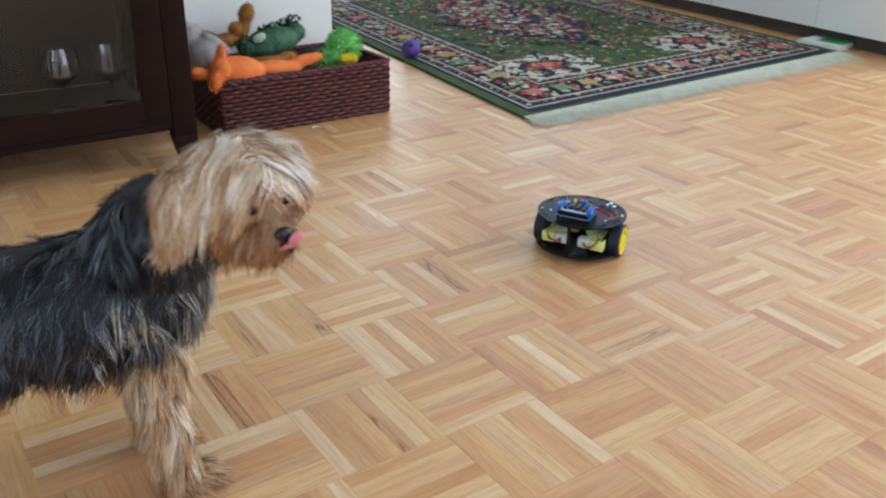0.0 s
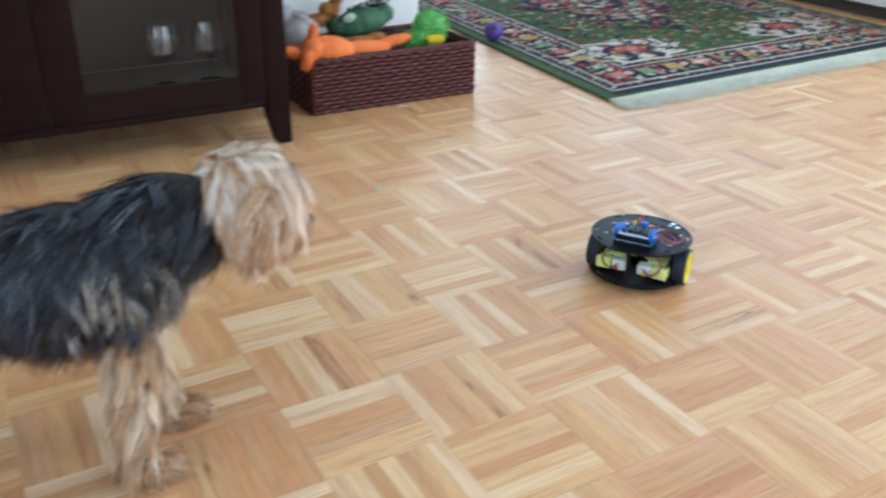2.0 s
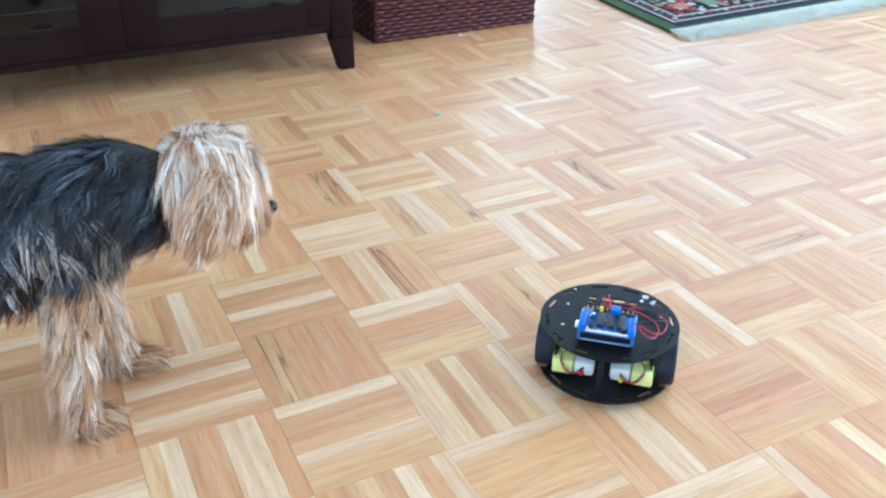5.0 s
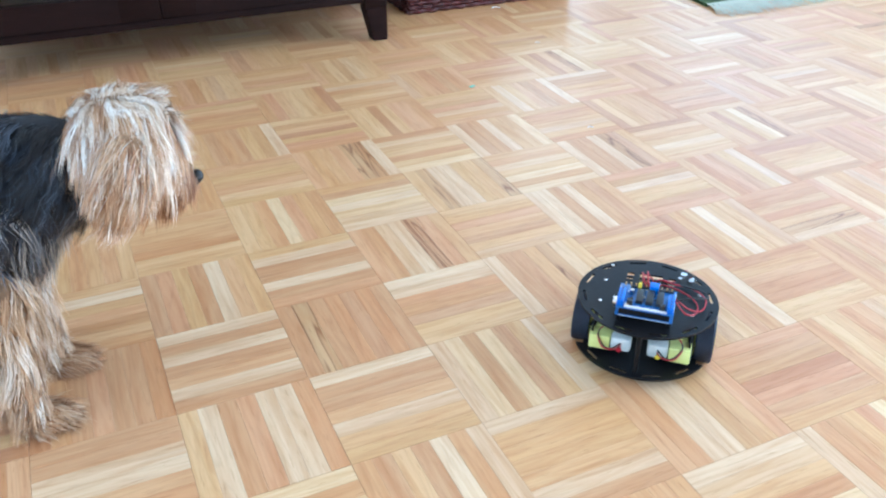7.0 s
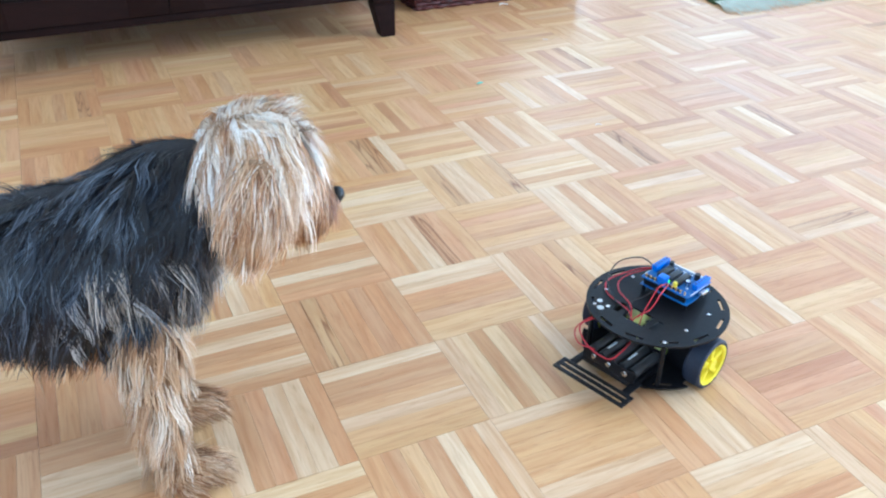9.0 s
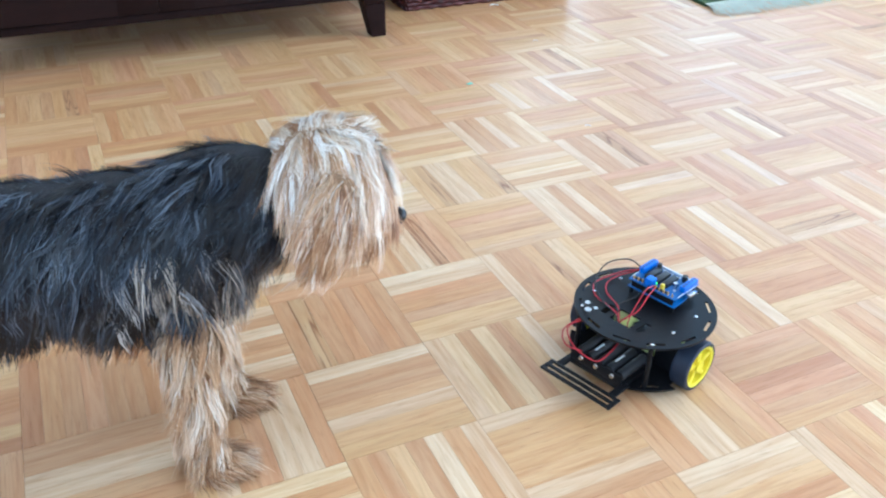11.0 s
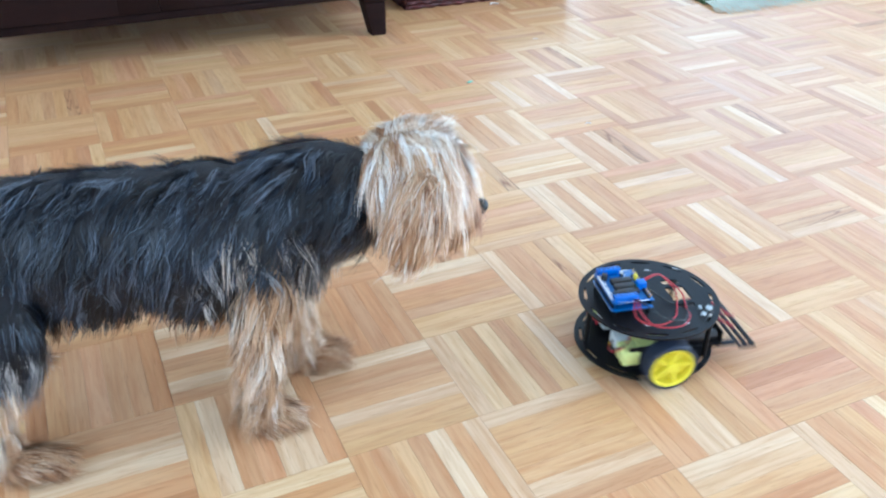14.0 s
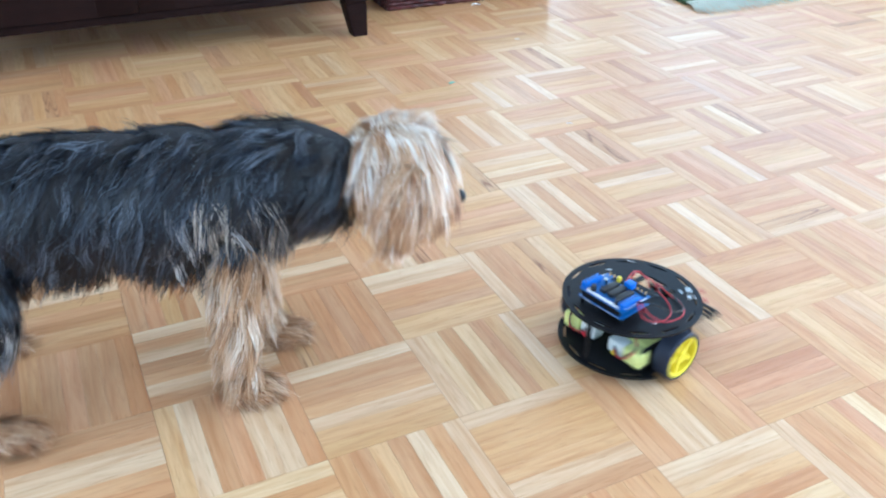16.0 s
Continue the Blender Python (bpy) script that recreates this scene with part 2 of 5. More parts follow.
wall_with_window("wall_west", "y", X0 - 0.15, Y0, Y1, -2.2, 0.4, 0.7, 2.4, 0.15, "unseen white painted wall with an assumed wide window")
wall_with_window("wall_east_1", "y", X1, 0.5, Y1, 1.1, 4.3, 1.0, 2.4, 0.15, "white painted wall with a long window")
wall_with_window("wall_east_2", "y", X1, Y0, 0.5, -2.2, 0.3, 0.5, 2.4, 0.15, "unseen white painted wall with an assumed wide window")
structure("ceiling", box(X0 - 0.15, Y0 - 0.15, 2.6, X1 + 0.15, Y1 + 0.15, 2.7), CEIL, "plain white ceiling")
structure("wall_partition", box(X0, 1.56, 0, 1.375, 1.68, 2.6, 0.003), WALL, "pale grey-white wall end behind the basket")
bsdf(ESPRESSO).inputs["Specular IOR Level"].default_value = 0.1
bsdf(BLACK).inputs["Specular IOR Level"].default_value = 0.22


# ---- things ----
def glass_cabinet():
    """Dark two-door cabinet on tapered legs, right-hand end at x 0.737."""
    th = thing("display_cabinet", pose(0, 1.045, 0), "dark espresso-stained wooden display cabinet with glass doors", "cabinet")
    L, R, D, H = -0.265, 0.737, 0.42, 1.15
    for x in (L, R - 0.056):
        for y in (0.0, D - 0.05):
            bm = box(x, y, 0.085, x + 0.056, y + 0.05, H, 0.002)
            part("post", bm, ESPRESSO, th)
            bm = bmesh.new()
            inner = 1 if x < 0 else -1
            t0, t1 = (x, x + 0.056), ((x, x + 0.038) if inner > 0 else (x + 0.018, x + 0.056))
            vs = [bm.verts.new(p) for p in ((t1[0], y, 0), (t1[1], y, 0), (t1[1], y + 0.036, 0), (t1[0], y + 0.036, 0),
                                            (t0[0], y, 0.084), (t0[1], y, 0.084), (t0[1], y + 0.05, 0.084), (t0[0], y + 0.05, 0.084))]
            for f in ((3, 2, 1, 0), (4, 5, 6, 7), (0, 1, 5, 4), (1, 2, 6, 5), (2, 3, 7, 6), (3, 0, 4, 7)):
                bm.faces.new([vs[k] for k in f])
            bmesh.ops.bevel(bm, geom=bm.edges[:], offset=0.002, segments=2, affect="EDGES")
            part("leg", bm, ESPRESSO, th)
    part("apron", box(L + 0.057, 0.006, 0.098, R - 0.057, 0.028, 0.1165, 0.002), ESPRESSO, th)
    part("bottom_board", box(L + 0.057, 0.03, 0.112, R - 0.057, D - 0.01, 0.13), ESPRESSO_IN, th)
    part("back_board", box(L + 0.057, D - 0.012, 0.131, R - 0.057, D, H), ESPRESSO_IN, th)
    part("side_board", box(L + 0.018, 0.051, 0.09, L + 0.034, D - 0.051, H), ESPRESSO, th)
    part("side_board", box(R - 0.034, 0.051, 0.09, R - 0.018, D - 0.051, H), ESPRESSO, th)
    part("shelf", box(L + 0.057, 0.06, 0.56, R - 0.057, D - 0.015, 0.578), ESPRESSO_IN, th)
    part("top_board", box(L - 0.02, -0.02, H, R + 0.02, D + 0.01, H + 0.03, 0.004), ESPRESSO, th)
    mid = 0.192
    for a, b in ((L + 0.058, mid - 0.001), (mid + 0.001, R - 0.058)):
        wa, wb = (0.062, 0.088) if a < 0 else (0.077, 0.061)
        door = part("door", box(a, 0.0, 0.119, a + wa, 0.022, H - 0.002, 0.0004), ESPRESSO, th)
        part("stile", box(b - wb, 0.0, 0.119, b, 0.022, H - 0.002, 0.0004), ESPRESSO, door)
        part("bottom_rail", box(a + wa, 0.0, 0.119, b - wb, 0.022, 0.178), ESPRESSO, door)
        part("top_rail", box(a + wa, 0.0, H - 0.07, b - wb, 0.022, H - 0.002), ESPRESSO, door)
        pane = part("glass_pane", box(a + wa + 0.0003, 0.009, 0.1785, b - wb - 0.0003, 0.012, H - 0.0705), GLASSM, door, "clear glass pane")
        pane.visible_shadow = False
        kx = b - 0.03 if a < 0 else a + 0.03
        bm = lathe([(0, 0), (0.006, 0), (0.006, -0.012), (0.012, -0.016), (0.012, -0.024), (0, -0.028)], 16)
        bmesh.ops.rotate(bm, matrix=Euler((radians(-90), 0, 0)).to_matrix(), verts=bm.verts)
        part("knob", bm, STEEL, door, "small metal knob", at=pose(kx, -0.0, 0.68))
    return th


def goblet(x, y, z, s, label, bulb=0.03):
    prof = [(0, 0), (0.028, 0), (0.028, 0.002), (0.004, 0.008), (0.0035, 0.05), (0.012, 0.056), (bulb, 0.085), (bulb * 0.93, 0.125), (bulb * 0.8, 0.15),
            (bulb * 0.8 - 0.0015, 0.15), (bulb * 0.93 - 0.0015, 0.125), (bulb - 0.002, 0.086), (0.01, 0.058), (0, 0.055)]
    ob = part("wine_glass", lathe([(r * s, h * s) for r, h in prof], 32), GOBLET, at=pose(x, y, z))
    ob.visible_shadow = False
    return tagged(ob, label, "glass", "glasses in the cabinet")


REDBROWN = noisy("woven_redbrown", (0.022, 0.005, 0.005), (0.125, 0.020, 0.018), 55, 0.5, 0.4, dist=0.002)


def basket():
    """Rectangular basket of woven flat strands round upright stakes."""
    th = thing("toy_basket", pose(0.87, 1.225, 0), "dark red-brown woven wicker basket full of dog toys", "basket")
    Lx, Ly, H, n = 0.512, 0.295, 0.148, 13
    rng = random.Random(4)

    def side(name, length, m, rows=n):
        pitch = 0.021
        b3 = box(0, 0.008, 0.004, length, 0.011, H - 0.004)
        bmesh.ops.transform(b3, matrix=m, verts=b3.verts)
        wall = part(name, b3, REDBROWN, th)
        for r in range(rows):
            z = 0.006 + r * (H - 0.012) / (rows - 1)
            pts, k = [], int(length / pitch * 4)
            for q in range(k + 1):
                x = length * q / k
                pts.append((x, 0.0036 * math.sin(math.pi * x / pitch + math.pi * (r % 2)) - 0.001, z + rng.uniform(-0.0013, 0.0013)))
            bm = add_tube(bmesh.new(), pts, 0.0060 * rng.uniform(0.85, 1.05), 5)
            bmesh.ops.transform(bm, matrix=m, verts=bm.verts)
            part("strand", bm, REDBROWN, wall)
        for q in range(int(length / pitch) + 1):
            b2 = add_tube(bmesh.new(), [(q * pitch, 0, 0.001), (q * pitch, 0, H - 0.002)], 0.0024, 5)
            bmesh.ops.transform(b2, matrix=m, verts=b2.verts)
            part("stake", b2, REDBROWN, wall)
    side("front_side", Lx, pose(0, 0, 0))
    side("back_side", Lx, pose(Lx, Ly, 0, 0, 0, 180))
    side("left_side", Ly, pose(0, Ly, 0, 0, 0, -90))
    side("right_side", Ly, pose(Lx, 0, 0, 0, 0, 90))
    part("base", box(0.004, 0.004, 0.002, Lx - 0.004, Ly - 0.004, 0.008), REDBROWN, th)
    for name, pts in (("front_rim", [(0, 0, H), (Lx, 0, H + 0.004)]), ("back_rim", [(0, Ly, H), (Lx, Ly, H + 0.004)]),
                      ("left_rim", [(0, 0, H), (0, Ly, H)]), ("right_rim", [(Lx, 0, H + 0.004), (Lx, Ly, H + 0.004)])):
        bm = bmesh.new()
        a, b = Vector(pts[0]), Vector(pts[1])
        for ph in (0, math.pi):
            run = []
            for q in range(61):
                p = a.lerp(b, q / 60)
                w = q / 60 * (b - a).length * 140 + ph
                nrm = Vector((0, 1, 0)) if abs((b - a).x) > 0.1 else Vector((1, 0, 0))
                run.append(p + nrm * 0.003 * math.cos(w) + Vector((0, 0, 0.003 * math.sin(w))))
            add_tube(bm, run, 0.0055, 5)
        part(name, bm, REDBROWN, th)
    return th


def plush_mat(name, a, b):
    m = noisy(name, a, b, 25, 0.9, 0.6, 260, dist=0.003)
    bsdf(m).inputs["Specular IOR Level"].default_value = 0.1
    return m


def blob_mesh(balls):
    bm = bmesh.new()
    for at, radii, turn in balls:
        add_ball(bm, at, radii, turn, 3)
    return bm


def plush(name, balls, material, label, at, nap=0.006):
    """A soft toy: overlapping stuffed forms welded into one skin."""
    ob = part(name, blob_mesh(balls), material, at=at)
    r = ob.modifiers.new("weld", "REMESH")
    r.mode, r.voxel_size, r.use_smooth_shade = "VOXEL", 0.004, True
    s = ob.modifiers.new("round", "SMOOTH")
    s.iterations, s.factor = 6, 0.5
    if nap:
        vs, fs = tuft_strands(320 * len(balls), balls, nap, 0.0007, len(balls))
        raw_part("nap", vs, fs, material, ob)
    return tagged(ob, label, "soft toy", "toys in the basket")


def tuft_strands(n, balls, length, width, seed, lift=0.8):
    rng = random.Random(seed)
    vs, fs = [], []
    for _ in range(n):
        (at, radii, turn) = balls[rng.randrange(len(balls))]
        d = Vector((rng.gauss(0, 1), rng.gauss(0, 1), rng.gauss(0, 1))).normalized()
        m = pose(*at, *turn)
        p = m @ Vector([d[i] * radii[i] for i in range(3)])
        nrm = (m.to_3x3() @ Vector([d[i] / radii[i] for i in range(3)])).normalized()
        w = nrm.cross(Vector((rng.gauss(0, 1), rng.gauss(0, 1), rng.gauss(0, 1)))).normalized()
        dirn = (nrm + 0.6 * w).normalized()
        tip = p + dirn * length * rng.uniform(0.6, 1.2) + Vector((0, 0, -0.25 * length))
        k = len(vs)
        side = dirn.cross(nrm + Vector((0.01, 0.02, 0))).normalized() * width
        vs += [p - side, p + side, (p + tip) / 2 + nrm * 0.15 * length + side * 0.7, (p + tip) / 2 + nrm * 0.15 * length - side * 0.7, tip]
        fs += [(k, k + 1, k + 2, k + 3), (k + 3, k + 2, k + 4)]
    return vs, fs


def raw_part(name, vs, fs, material, parent=None, label="", at=None, is_smooth=True):
    me = bpy.data.meshes.new(name)
    me.from_pydata([tuple(v) for v in vs], [], fs)
    me.update()
    if is_smooth:
        me.polygons.foreach_set("use_smooth", [True] * len(me.polygons))
    me.materials.append(material)
    ob = new(name, me)
    if parent:
        ob.parent = parent
    if at is not None:
        ob.matrix_basis = at
    if label:
        tagged(ob, label)
    return ob


def toys():
    o = Vector((0.87, 1.225, 0))
    P = lambda x, y, z: pose(o.x + x, o.y + y, z)
    orange = plush_mat("orange_plush", (0.72, 0.17, 0.05), (0.85, 0.26, 0.09))
    grey = plush_mat("grey_plush", (0.26, 0.26, 0.27), (0.42, 0.42, 0.43))
    brown = plush_mat("brown_plush", (0.20, 0.09, 0.03), (0.36, 0.17, 0.05))
    dgreen = plush_mat("dark_green_cloth", (0.02, 0.08, 0.045), (0.11, 0.20, 0.13))
    lime = plush_mat("lime_plush", (0.11, 0.40, 0.09), (0.26, 0.60, 0.20))
    dark = plush_mat("dark_cloth", (0.03, 0.03, 0.03), (0.08, 0.07, 0.07))
    yellow = plush_mat("yellow_cloth", (0.7, 0.55, 0.03), (0.8, 0.65, 0.05))
    plush("soft_toy", [((0, 0, 0), (0.075, 0.05, 0.04), (0, 8, 0)), ((-0.055, -0.01, 0.012), (0.03, 0.04, 0.03), (0, 0, 0)),
                       ((-0.085, -0.050, -0.010), (0.017, 0.015, 0.026), (12, 10, 0)), ((-0.07, -0.03, 0.0), (0.022, 0.024, 0.020), (0, 0, 0)), ((-0.05, -0.01, 0.05), (0.014, 0.014, 0.03), (0, 10, 0)),
                       ((-0.105, 0.0, 0.004), (0.03, 0.015, 0.016), (0, 20, 0)), ((0.11, 0.0, -0.005), (0.08, 0.028, 0.022), (0, 4, 0)),
                       ((0.2, 0.01, 0.004), (0.06, 0.018, 0.016), (0, -8, 0))], orange,
          "orange plush toy lying over the basket rim", P(0.07, 0.045, 0.165))
    plush("soft_toy", [((0, 0, 0), (0.055, 0.05, 0.06), (0, 25, 0)), ((-0.03, 0.02, 0.05), (0.035, 0.035, 0.035), (0, 0, 0)),
                       ((-0.055, 0.015, 0.075), (0.02, 0.01, 0.025), (0, 30, 0)), ((0.03, -0.01, 0.03), (0.05, 0.03, 0.018), (0, 40, 0))], grey,
          "grey plush toy leaning against the cabinet side", P(0.02, 0.16, 0.19))
    plush("soft_toy", [((0, 0, 0), (0.035, 0.025, 0.02), (0, 0, 0)), ((0.05, 0, 0.02), (0.018, 0.018, 0.05), (0, 20, 0)),
                       ((0.065, 0, 0.07), (0.022, 0.018, 0.03), (0, 25, 0)), ((0.03, 0, 0.03), (0.02, 0.02, 0.02), (0, 0, 0)),
                       ((-0.05, 0.01, 0.015), (0.03, 0.018, 0.014), (0, 15, 0))], brown, "brown plush toy with raised arm", P(0.10, 0.20, 0.215))
    plush("rope_toy", [((0, 0, 0), (0.06, 0.02, 0.014), (0, 2, 0)), ((0.05, 0.005, 0.002), (0.03, 0.02, 0.017), (0, 0, 0)),
                       ((-0.05, 0, 0), (0.02, 0.02, 0.013), (0, 0, 0))], brown, "short fuzzy brown tug toy", P(0.185, 0.085, 0.172))
    body = plush("stuffed_cushion", [((0, 0, 0), (0.085, 0.05, 0.042), (0, -8, 0)), ((0.075, 0.01, 0.02), (0.03, 0.04, 0.028), (0, 0, 0)),
                                     ((-0.08, 0, -0.008), (0.025, 0.03, 0.025), (0, 0, 0))], dgreen, "dark green cloth toy", P(0.225, 0.17, 0.205))
    vs, fs = tuft_strands(420, [((-0.02 + 0.03 * k, 0.004, 0.034 + 0.008 * k), (0.018, 0.012, 0.008), (0, -12, 0)) for k in range(4)], 0.012, 0.0022, 9)
    raw_part("ruffle", vs, fs, plush_mat("bottle_green_cloth", (0.006, 0.026, 0.016), (0.015, 0.05, 0.03)), body, "dark green ruffled edge")
    vs, fs = tuft_strands(90, [((-0.085, -0.012, 0.0), (0.016, 0.016, 0.026), (0, 0, 0))], 0.012, 0.0022, 10)
    raw_part("ruffle", vs, fs, bpy.data.materials["bottle_green_cloth"], body, "dark green ruffled edge")
    part("patch", blob_mesh([((-0.052, -0.034, 0.022), (0.020, 0.010, 0.013), (0, -20, 0))]), plush_mat("pale_green_cloth", (0.30, 0.40, 0.34), (0.42, 0.52, 0.46)), body, "pale green patch")
    tag = part("tag", box(-0.014, -0.002, -0.001, 0.014, 0.002, 0.001, 0.0004), PALEW, body, "small white cloth tag", at=pose(-0.075, -0.075, -0.032, 0, 20, -25))
    balls = [((0, 0, 0), (0.05, 0.04, 0.046), (0, 0, 0)), ((-0.055, -0.02, -0.028), (0.05, 0.03, 0.022), (0, 0, 0))]
    fz = plush("fuzzy_toy", balls, lime, "bright lime-green fuzzy plush toy", P(0.425, 0.11, 0.185))
    vs, fs = tuft_strands(2200, balls, 0.015, 0.0011, 3)
    raw_part("fuzz", vs, fs, lime, fz)
    plush("small_toy", [((0, 0, 0), (0.025, 0.012, 0.012), (0, 0, 0)), ((0.018, -0.004, 0), (0.012, 0.012, 0.012), (0, 0, 0))], yellow,
          "small yellow cloth toy", P(0.40, 0.045, 0.163))
    plush("folded_cloth", [((0, 0, 0), (0.2, 0.10, 0.05), (0, 0, 0)), ((0.12, 0.06, 0.05), (0.06, 0.05, 0.03), (0, 0, 0))], dark,
          "dark crumpled cloth among the toys", P(0.26, 0.15, 0.085))
    ball = part("rubber_ball", add_ball(bmesh.new(), (0, 0, 0), (0.035, 0.035, 0.035), sub=4),
                noisy("purple_rubber", (0.07, 0.03, 0.22), (0.10, 0.05, 0.30), 30, 0.5, 0.2), at=pose(1.80, 1.76, 0.045))
    tagged(ball, "purple rubber dog ball on the rug", "ball")
    bm = add_cyl(bmesh.new(), 0.008, 0.007, 0.0, 0.002, 16)
    part("hole", bm, CHIP, ball, "dark round hole", at=look((-0.017, -0.026, 0.0165), (-0.035, -0.053, 0.034)))


# ---- rug ----
def rug():
    """Oriental rug; u runs along the fringe, v towards the room's far side."""
    o, eu, ev = Vector((1.680, 0.950, 0.0)), Vector((1, 0.045, 0)).normalized(), Vector((0.10, 1, 0)).normalized()
    W, Lg = 1.70, 2.6
    m4 = Matrix(((eu.x, ev.x, 0, o.x), (eu.y, ev.y, 0, o.y), (0, 0, 1, 0), (0, 0, 0, 1)))
    th = tagged(new("rug"), "green oriental wool rug with floral border and pale fringe", "rug")
    wool = lambda n, a, b: plush_mat("wool_" + n, a, b)
    GREEN, NAVY = wool("green", (0.045, 0.075, 0.034), (0.068, 0.105, 0.048)), wool("navy", (0.016, 0.018, 0.035), (0.035, 0.038, 0.065))
    CREAM, RED = wool("cream", (0.42, 0.40, 0.34), (0.56, 0.54, 0.46)), wool("red", (0.24, 0.035, 0.032), (0.36, 0.07, 0.06))
    PINK, SAGE = wool("rose", (0.36, 0.14, 0.12), (0.46, 0.20, 0.17)), wool("sage", (0.14, 0.19, 0.12), (0.20, 0.26, 0.16))
    GOLD = wool("gold", (0.32, 0.22, 0.09), (0.42, 0.30, 0.13))
    rng = random.Random(8)

    def flat(name, material, polys, z):
        if len(polys) < 60:
            for poly in polys:
                flat_one(name, material, [poly], z)
        else:
            tagged(flat_one(name, material, polys, z), kind="stuff")

    def flat_one(name, material, polys, z):
        vs, fs = [], []
        for poly in polys:
            k, n = len(vs), len(poly)
            zz = z + rng.uniform(0, 0.0011)
            vs += [m4 @ Vector((p[0], p[1], zz)) for p in poly]
            vs += [m4 @ Vector((p[0], p[1], zz - 0.0016)) for p in poly]
            fs.append(tuple(range(k, k + n)))
            fs += [(k + i, k + n + i, k + n + (i + 1) % n, k + (i + 1) % n) for i in range(n)]
        return raw_part(name, vs, fs, material, th, is_smooth=False)

    def rect(a, b, c, d):
        return [(a, b), (c, b), (c, d), (a, d)]

    def star(cx, cy, r, k=8, inner=0.6, ph=0.0, sy=1.0):
        return [(cx + r * (1 if i % 2 == 0 else inner) * math.cos(ph + math.pi * i / k), cy + sy * r * (1 if i % 2 == 0 else inner) * math.sin(ph + math.pi * i / k)) for i in range(2 * k)]

    bm = box(0, 0, 0.0005, W, Lg, 0.009)
    bmesh.ops.transform(bm, matrix=m4, verts=bm.verts)
    part("backing", bm, GREEN, th, soft=False)
    e = 0.045
    flat("border_ground", NAVY, [rect(e, 0.02, W - e, 0.30), rect(e, Lg - 0.3, W - e, Lg - 0.02), rect(e, 0.30, 0.32, Lg - 0.3), rect(W - 0.32, 0.30, W - e, Lg - 0.3)], 0.0102)
    lines = []
    for d in (0.055, 0.10, 0.255, 0.295):
        w = 0.007
        lines += [rect(d, d, W - d, d + w), rect(d, Lg - d - w, W - d, Lg - d), rect(d, d + w, d + w, Lg - d - w), rect(W - d - w, d + w, W - d, Lg - d - w)]
    flat("guard_stripe", CREAM, lines, 0.0112)
    sets = {"cream": (CREAM, []), "red": (RED, []), "rose": (PINK, []), "sage": (SAGE, []), "gold": (GOLD, []), "navy": (NAVY, [])}
    keys = list(sets)[:5]

    def along(d, step, r, jit, pick):
        for side in range(4):
            length = W if side < 2 else Lg
            n = int((length - 2 * d) / step)
            for i in range(n + 1):
                s = d + (length - 2 * d) * i / n
                x, y = ((s, d) if side == 0 else (s, Lg - d) if side == 1 else (d, s) if side == 2 else (W - d, s))
                x, y = x + rng.uniform(-jit, jit), y + rng.uniform(-jit, jit)
                sets[pick(i)][1].append(star(x, y, r * rng.uniform(0.75, 1.2), rng.choice((4, 5, 6)), 0.55, rng.uniform(0, 3)))
    along(0.078, 0.035, 0.010, 0.003, lambda i: ("cream", "red", "sage")[i % 3])
    along(0.277, 0.035, 0.010, 0.003, lambda i: ("cream", "gold", "rose")[i % 3])
    along(0.180, 0.115, 0.046, 0.004, lambda i: ("rose", "sage", "gold")[i % 3])
    along(0.125, 0.05, 0.017, 0.01, lambda i: rng.choice(keys))
    along(0.232, 0.05, 0.017, 0.01, lambda i: rng.choice(keys))
    along(0.178, 0.115 / 2, 0.02, 0.012, lambda i: rng.choice(("cream", "cream", "red")))
    along(0.150, 0.04, 0.009, 0.012, lambda i: rng.choice(("cream", "sage", "cream")))
    along(0.208, 0.04, 0.009, 0.012, lambda i: rng.choice(("cream", "rose", "cream")))
    # field: scattered sprays, corner palmettes, centre medallion
    for _ in range(1500):
        x, y = rng.uniform(0.33, W - 0.33), rng.uniform(0.33, Lg - 0.33)
        sets[rng.choice(("cream", "rose", "red", "sage", "sage", "gold", "navy", "navy", "red"))][1].append(star(x, y, rng.uniform(0.005, 0.018), rng.choice((3, 4, 5)), 0.5, rng.uniform(0, 3)))
    med, cream2, red2, navy2 = [], [], [], []
    for cx in (0.43, W - 0.43):
        for cy in (0.44, Lg - 0.44):
            cream2.append(star(cx, cy, 0.255, 9, 0.82, 0, 0.66))
            navy2.append(star(cx, cy, 0.228, 9, 0.80, 0.1, 0.64))
            for a in range(8):
                t = a * math.pi / 4
                cream2.append(star(cx + 0.155 * math.cos(t), cy + 0.10 * math.sin(t), 0.044, 5, 0.6, t))
            red2.append(star(cx, cy, 0.085, 7, 0.75, 0, 0.75))
            sets["rose"][1].append(star(cx, cy, 0.04, 6, 0.6))
    cx, cy = W / 2, Lg / 2
    navy2.append([(cx + a * 0.42, cy + b * 0.72) for a, b in ((0, -1), (0.25, -0.62), (0.62, -0.55), (0.62, -0.25), (1, 0), (0.62, 0.25), (0.62, 0.55), (0.25, 0.62), (0, 1),
                                                              (-0.25, 0.62), (-0.62, 0.55), (-0.62, 0.25), (-1, 0), (-0.62, -0.25), (-0.62, -0.55), (-0.25, -0.62))])
    for _ in range(300):
        r, a = math.sqrt(rng.random()), rng.uniform(0, 6.283)
        sets[rng.choice(("cream", "rose", "red", "sage"))][1].append(star(cx + 0.28 * r * math.cos(a), cy + 0.48 * r * math.sin(a), rng.uniform(0.010, 0.028), rng.choice((4, 5, 6)), 0.5, rng.uniform(0, 3)))
    flat("palmette_edge", CREAM, [p for p in cream2 if len(p) == 18], 0.0112)
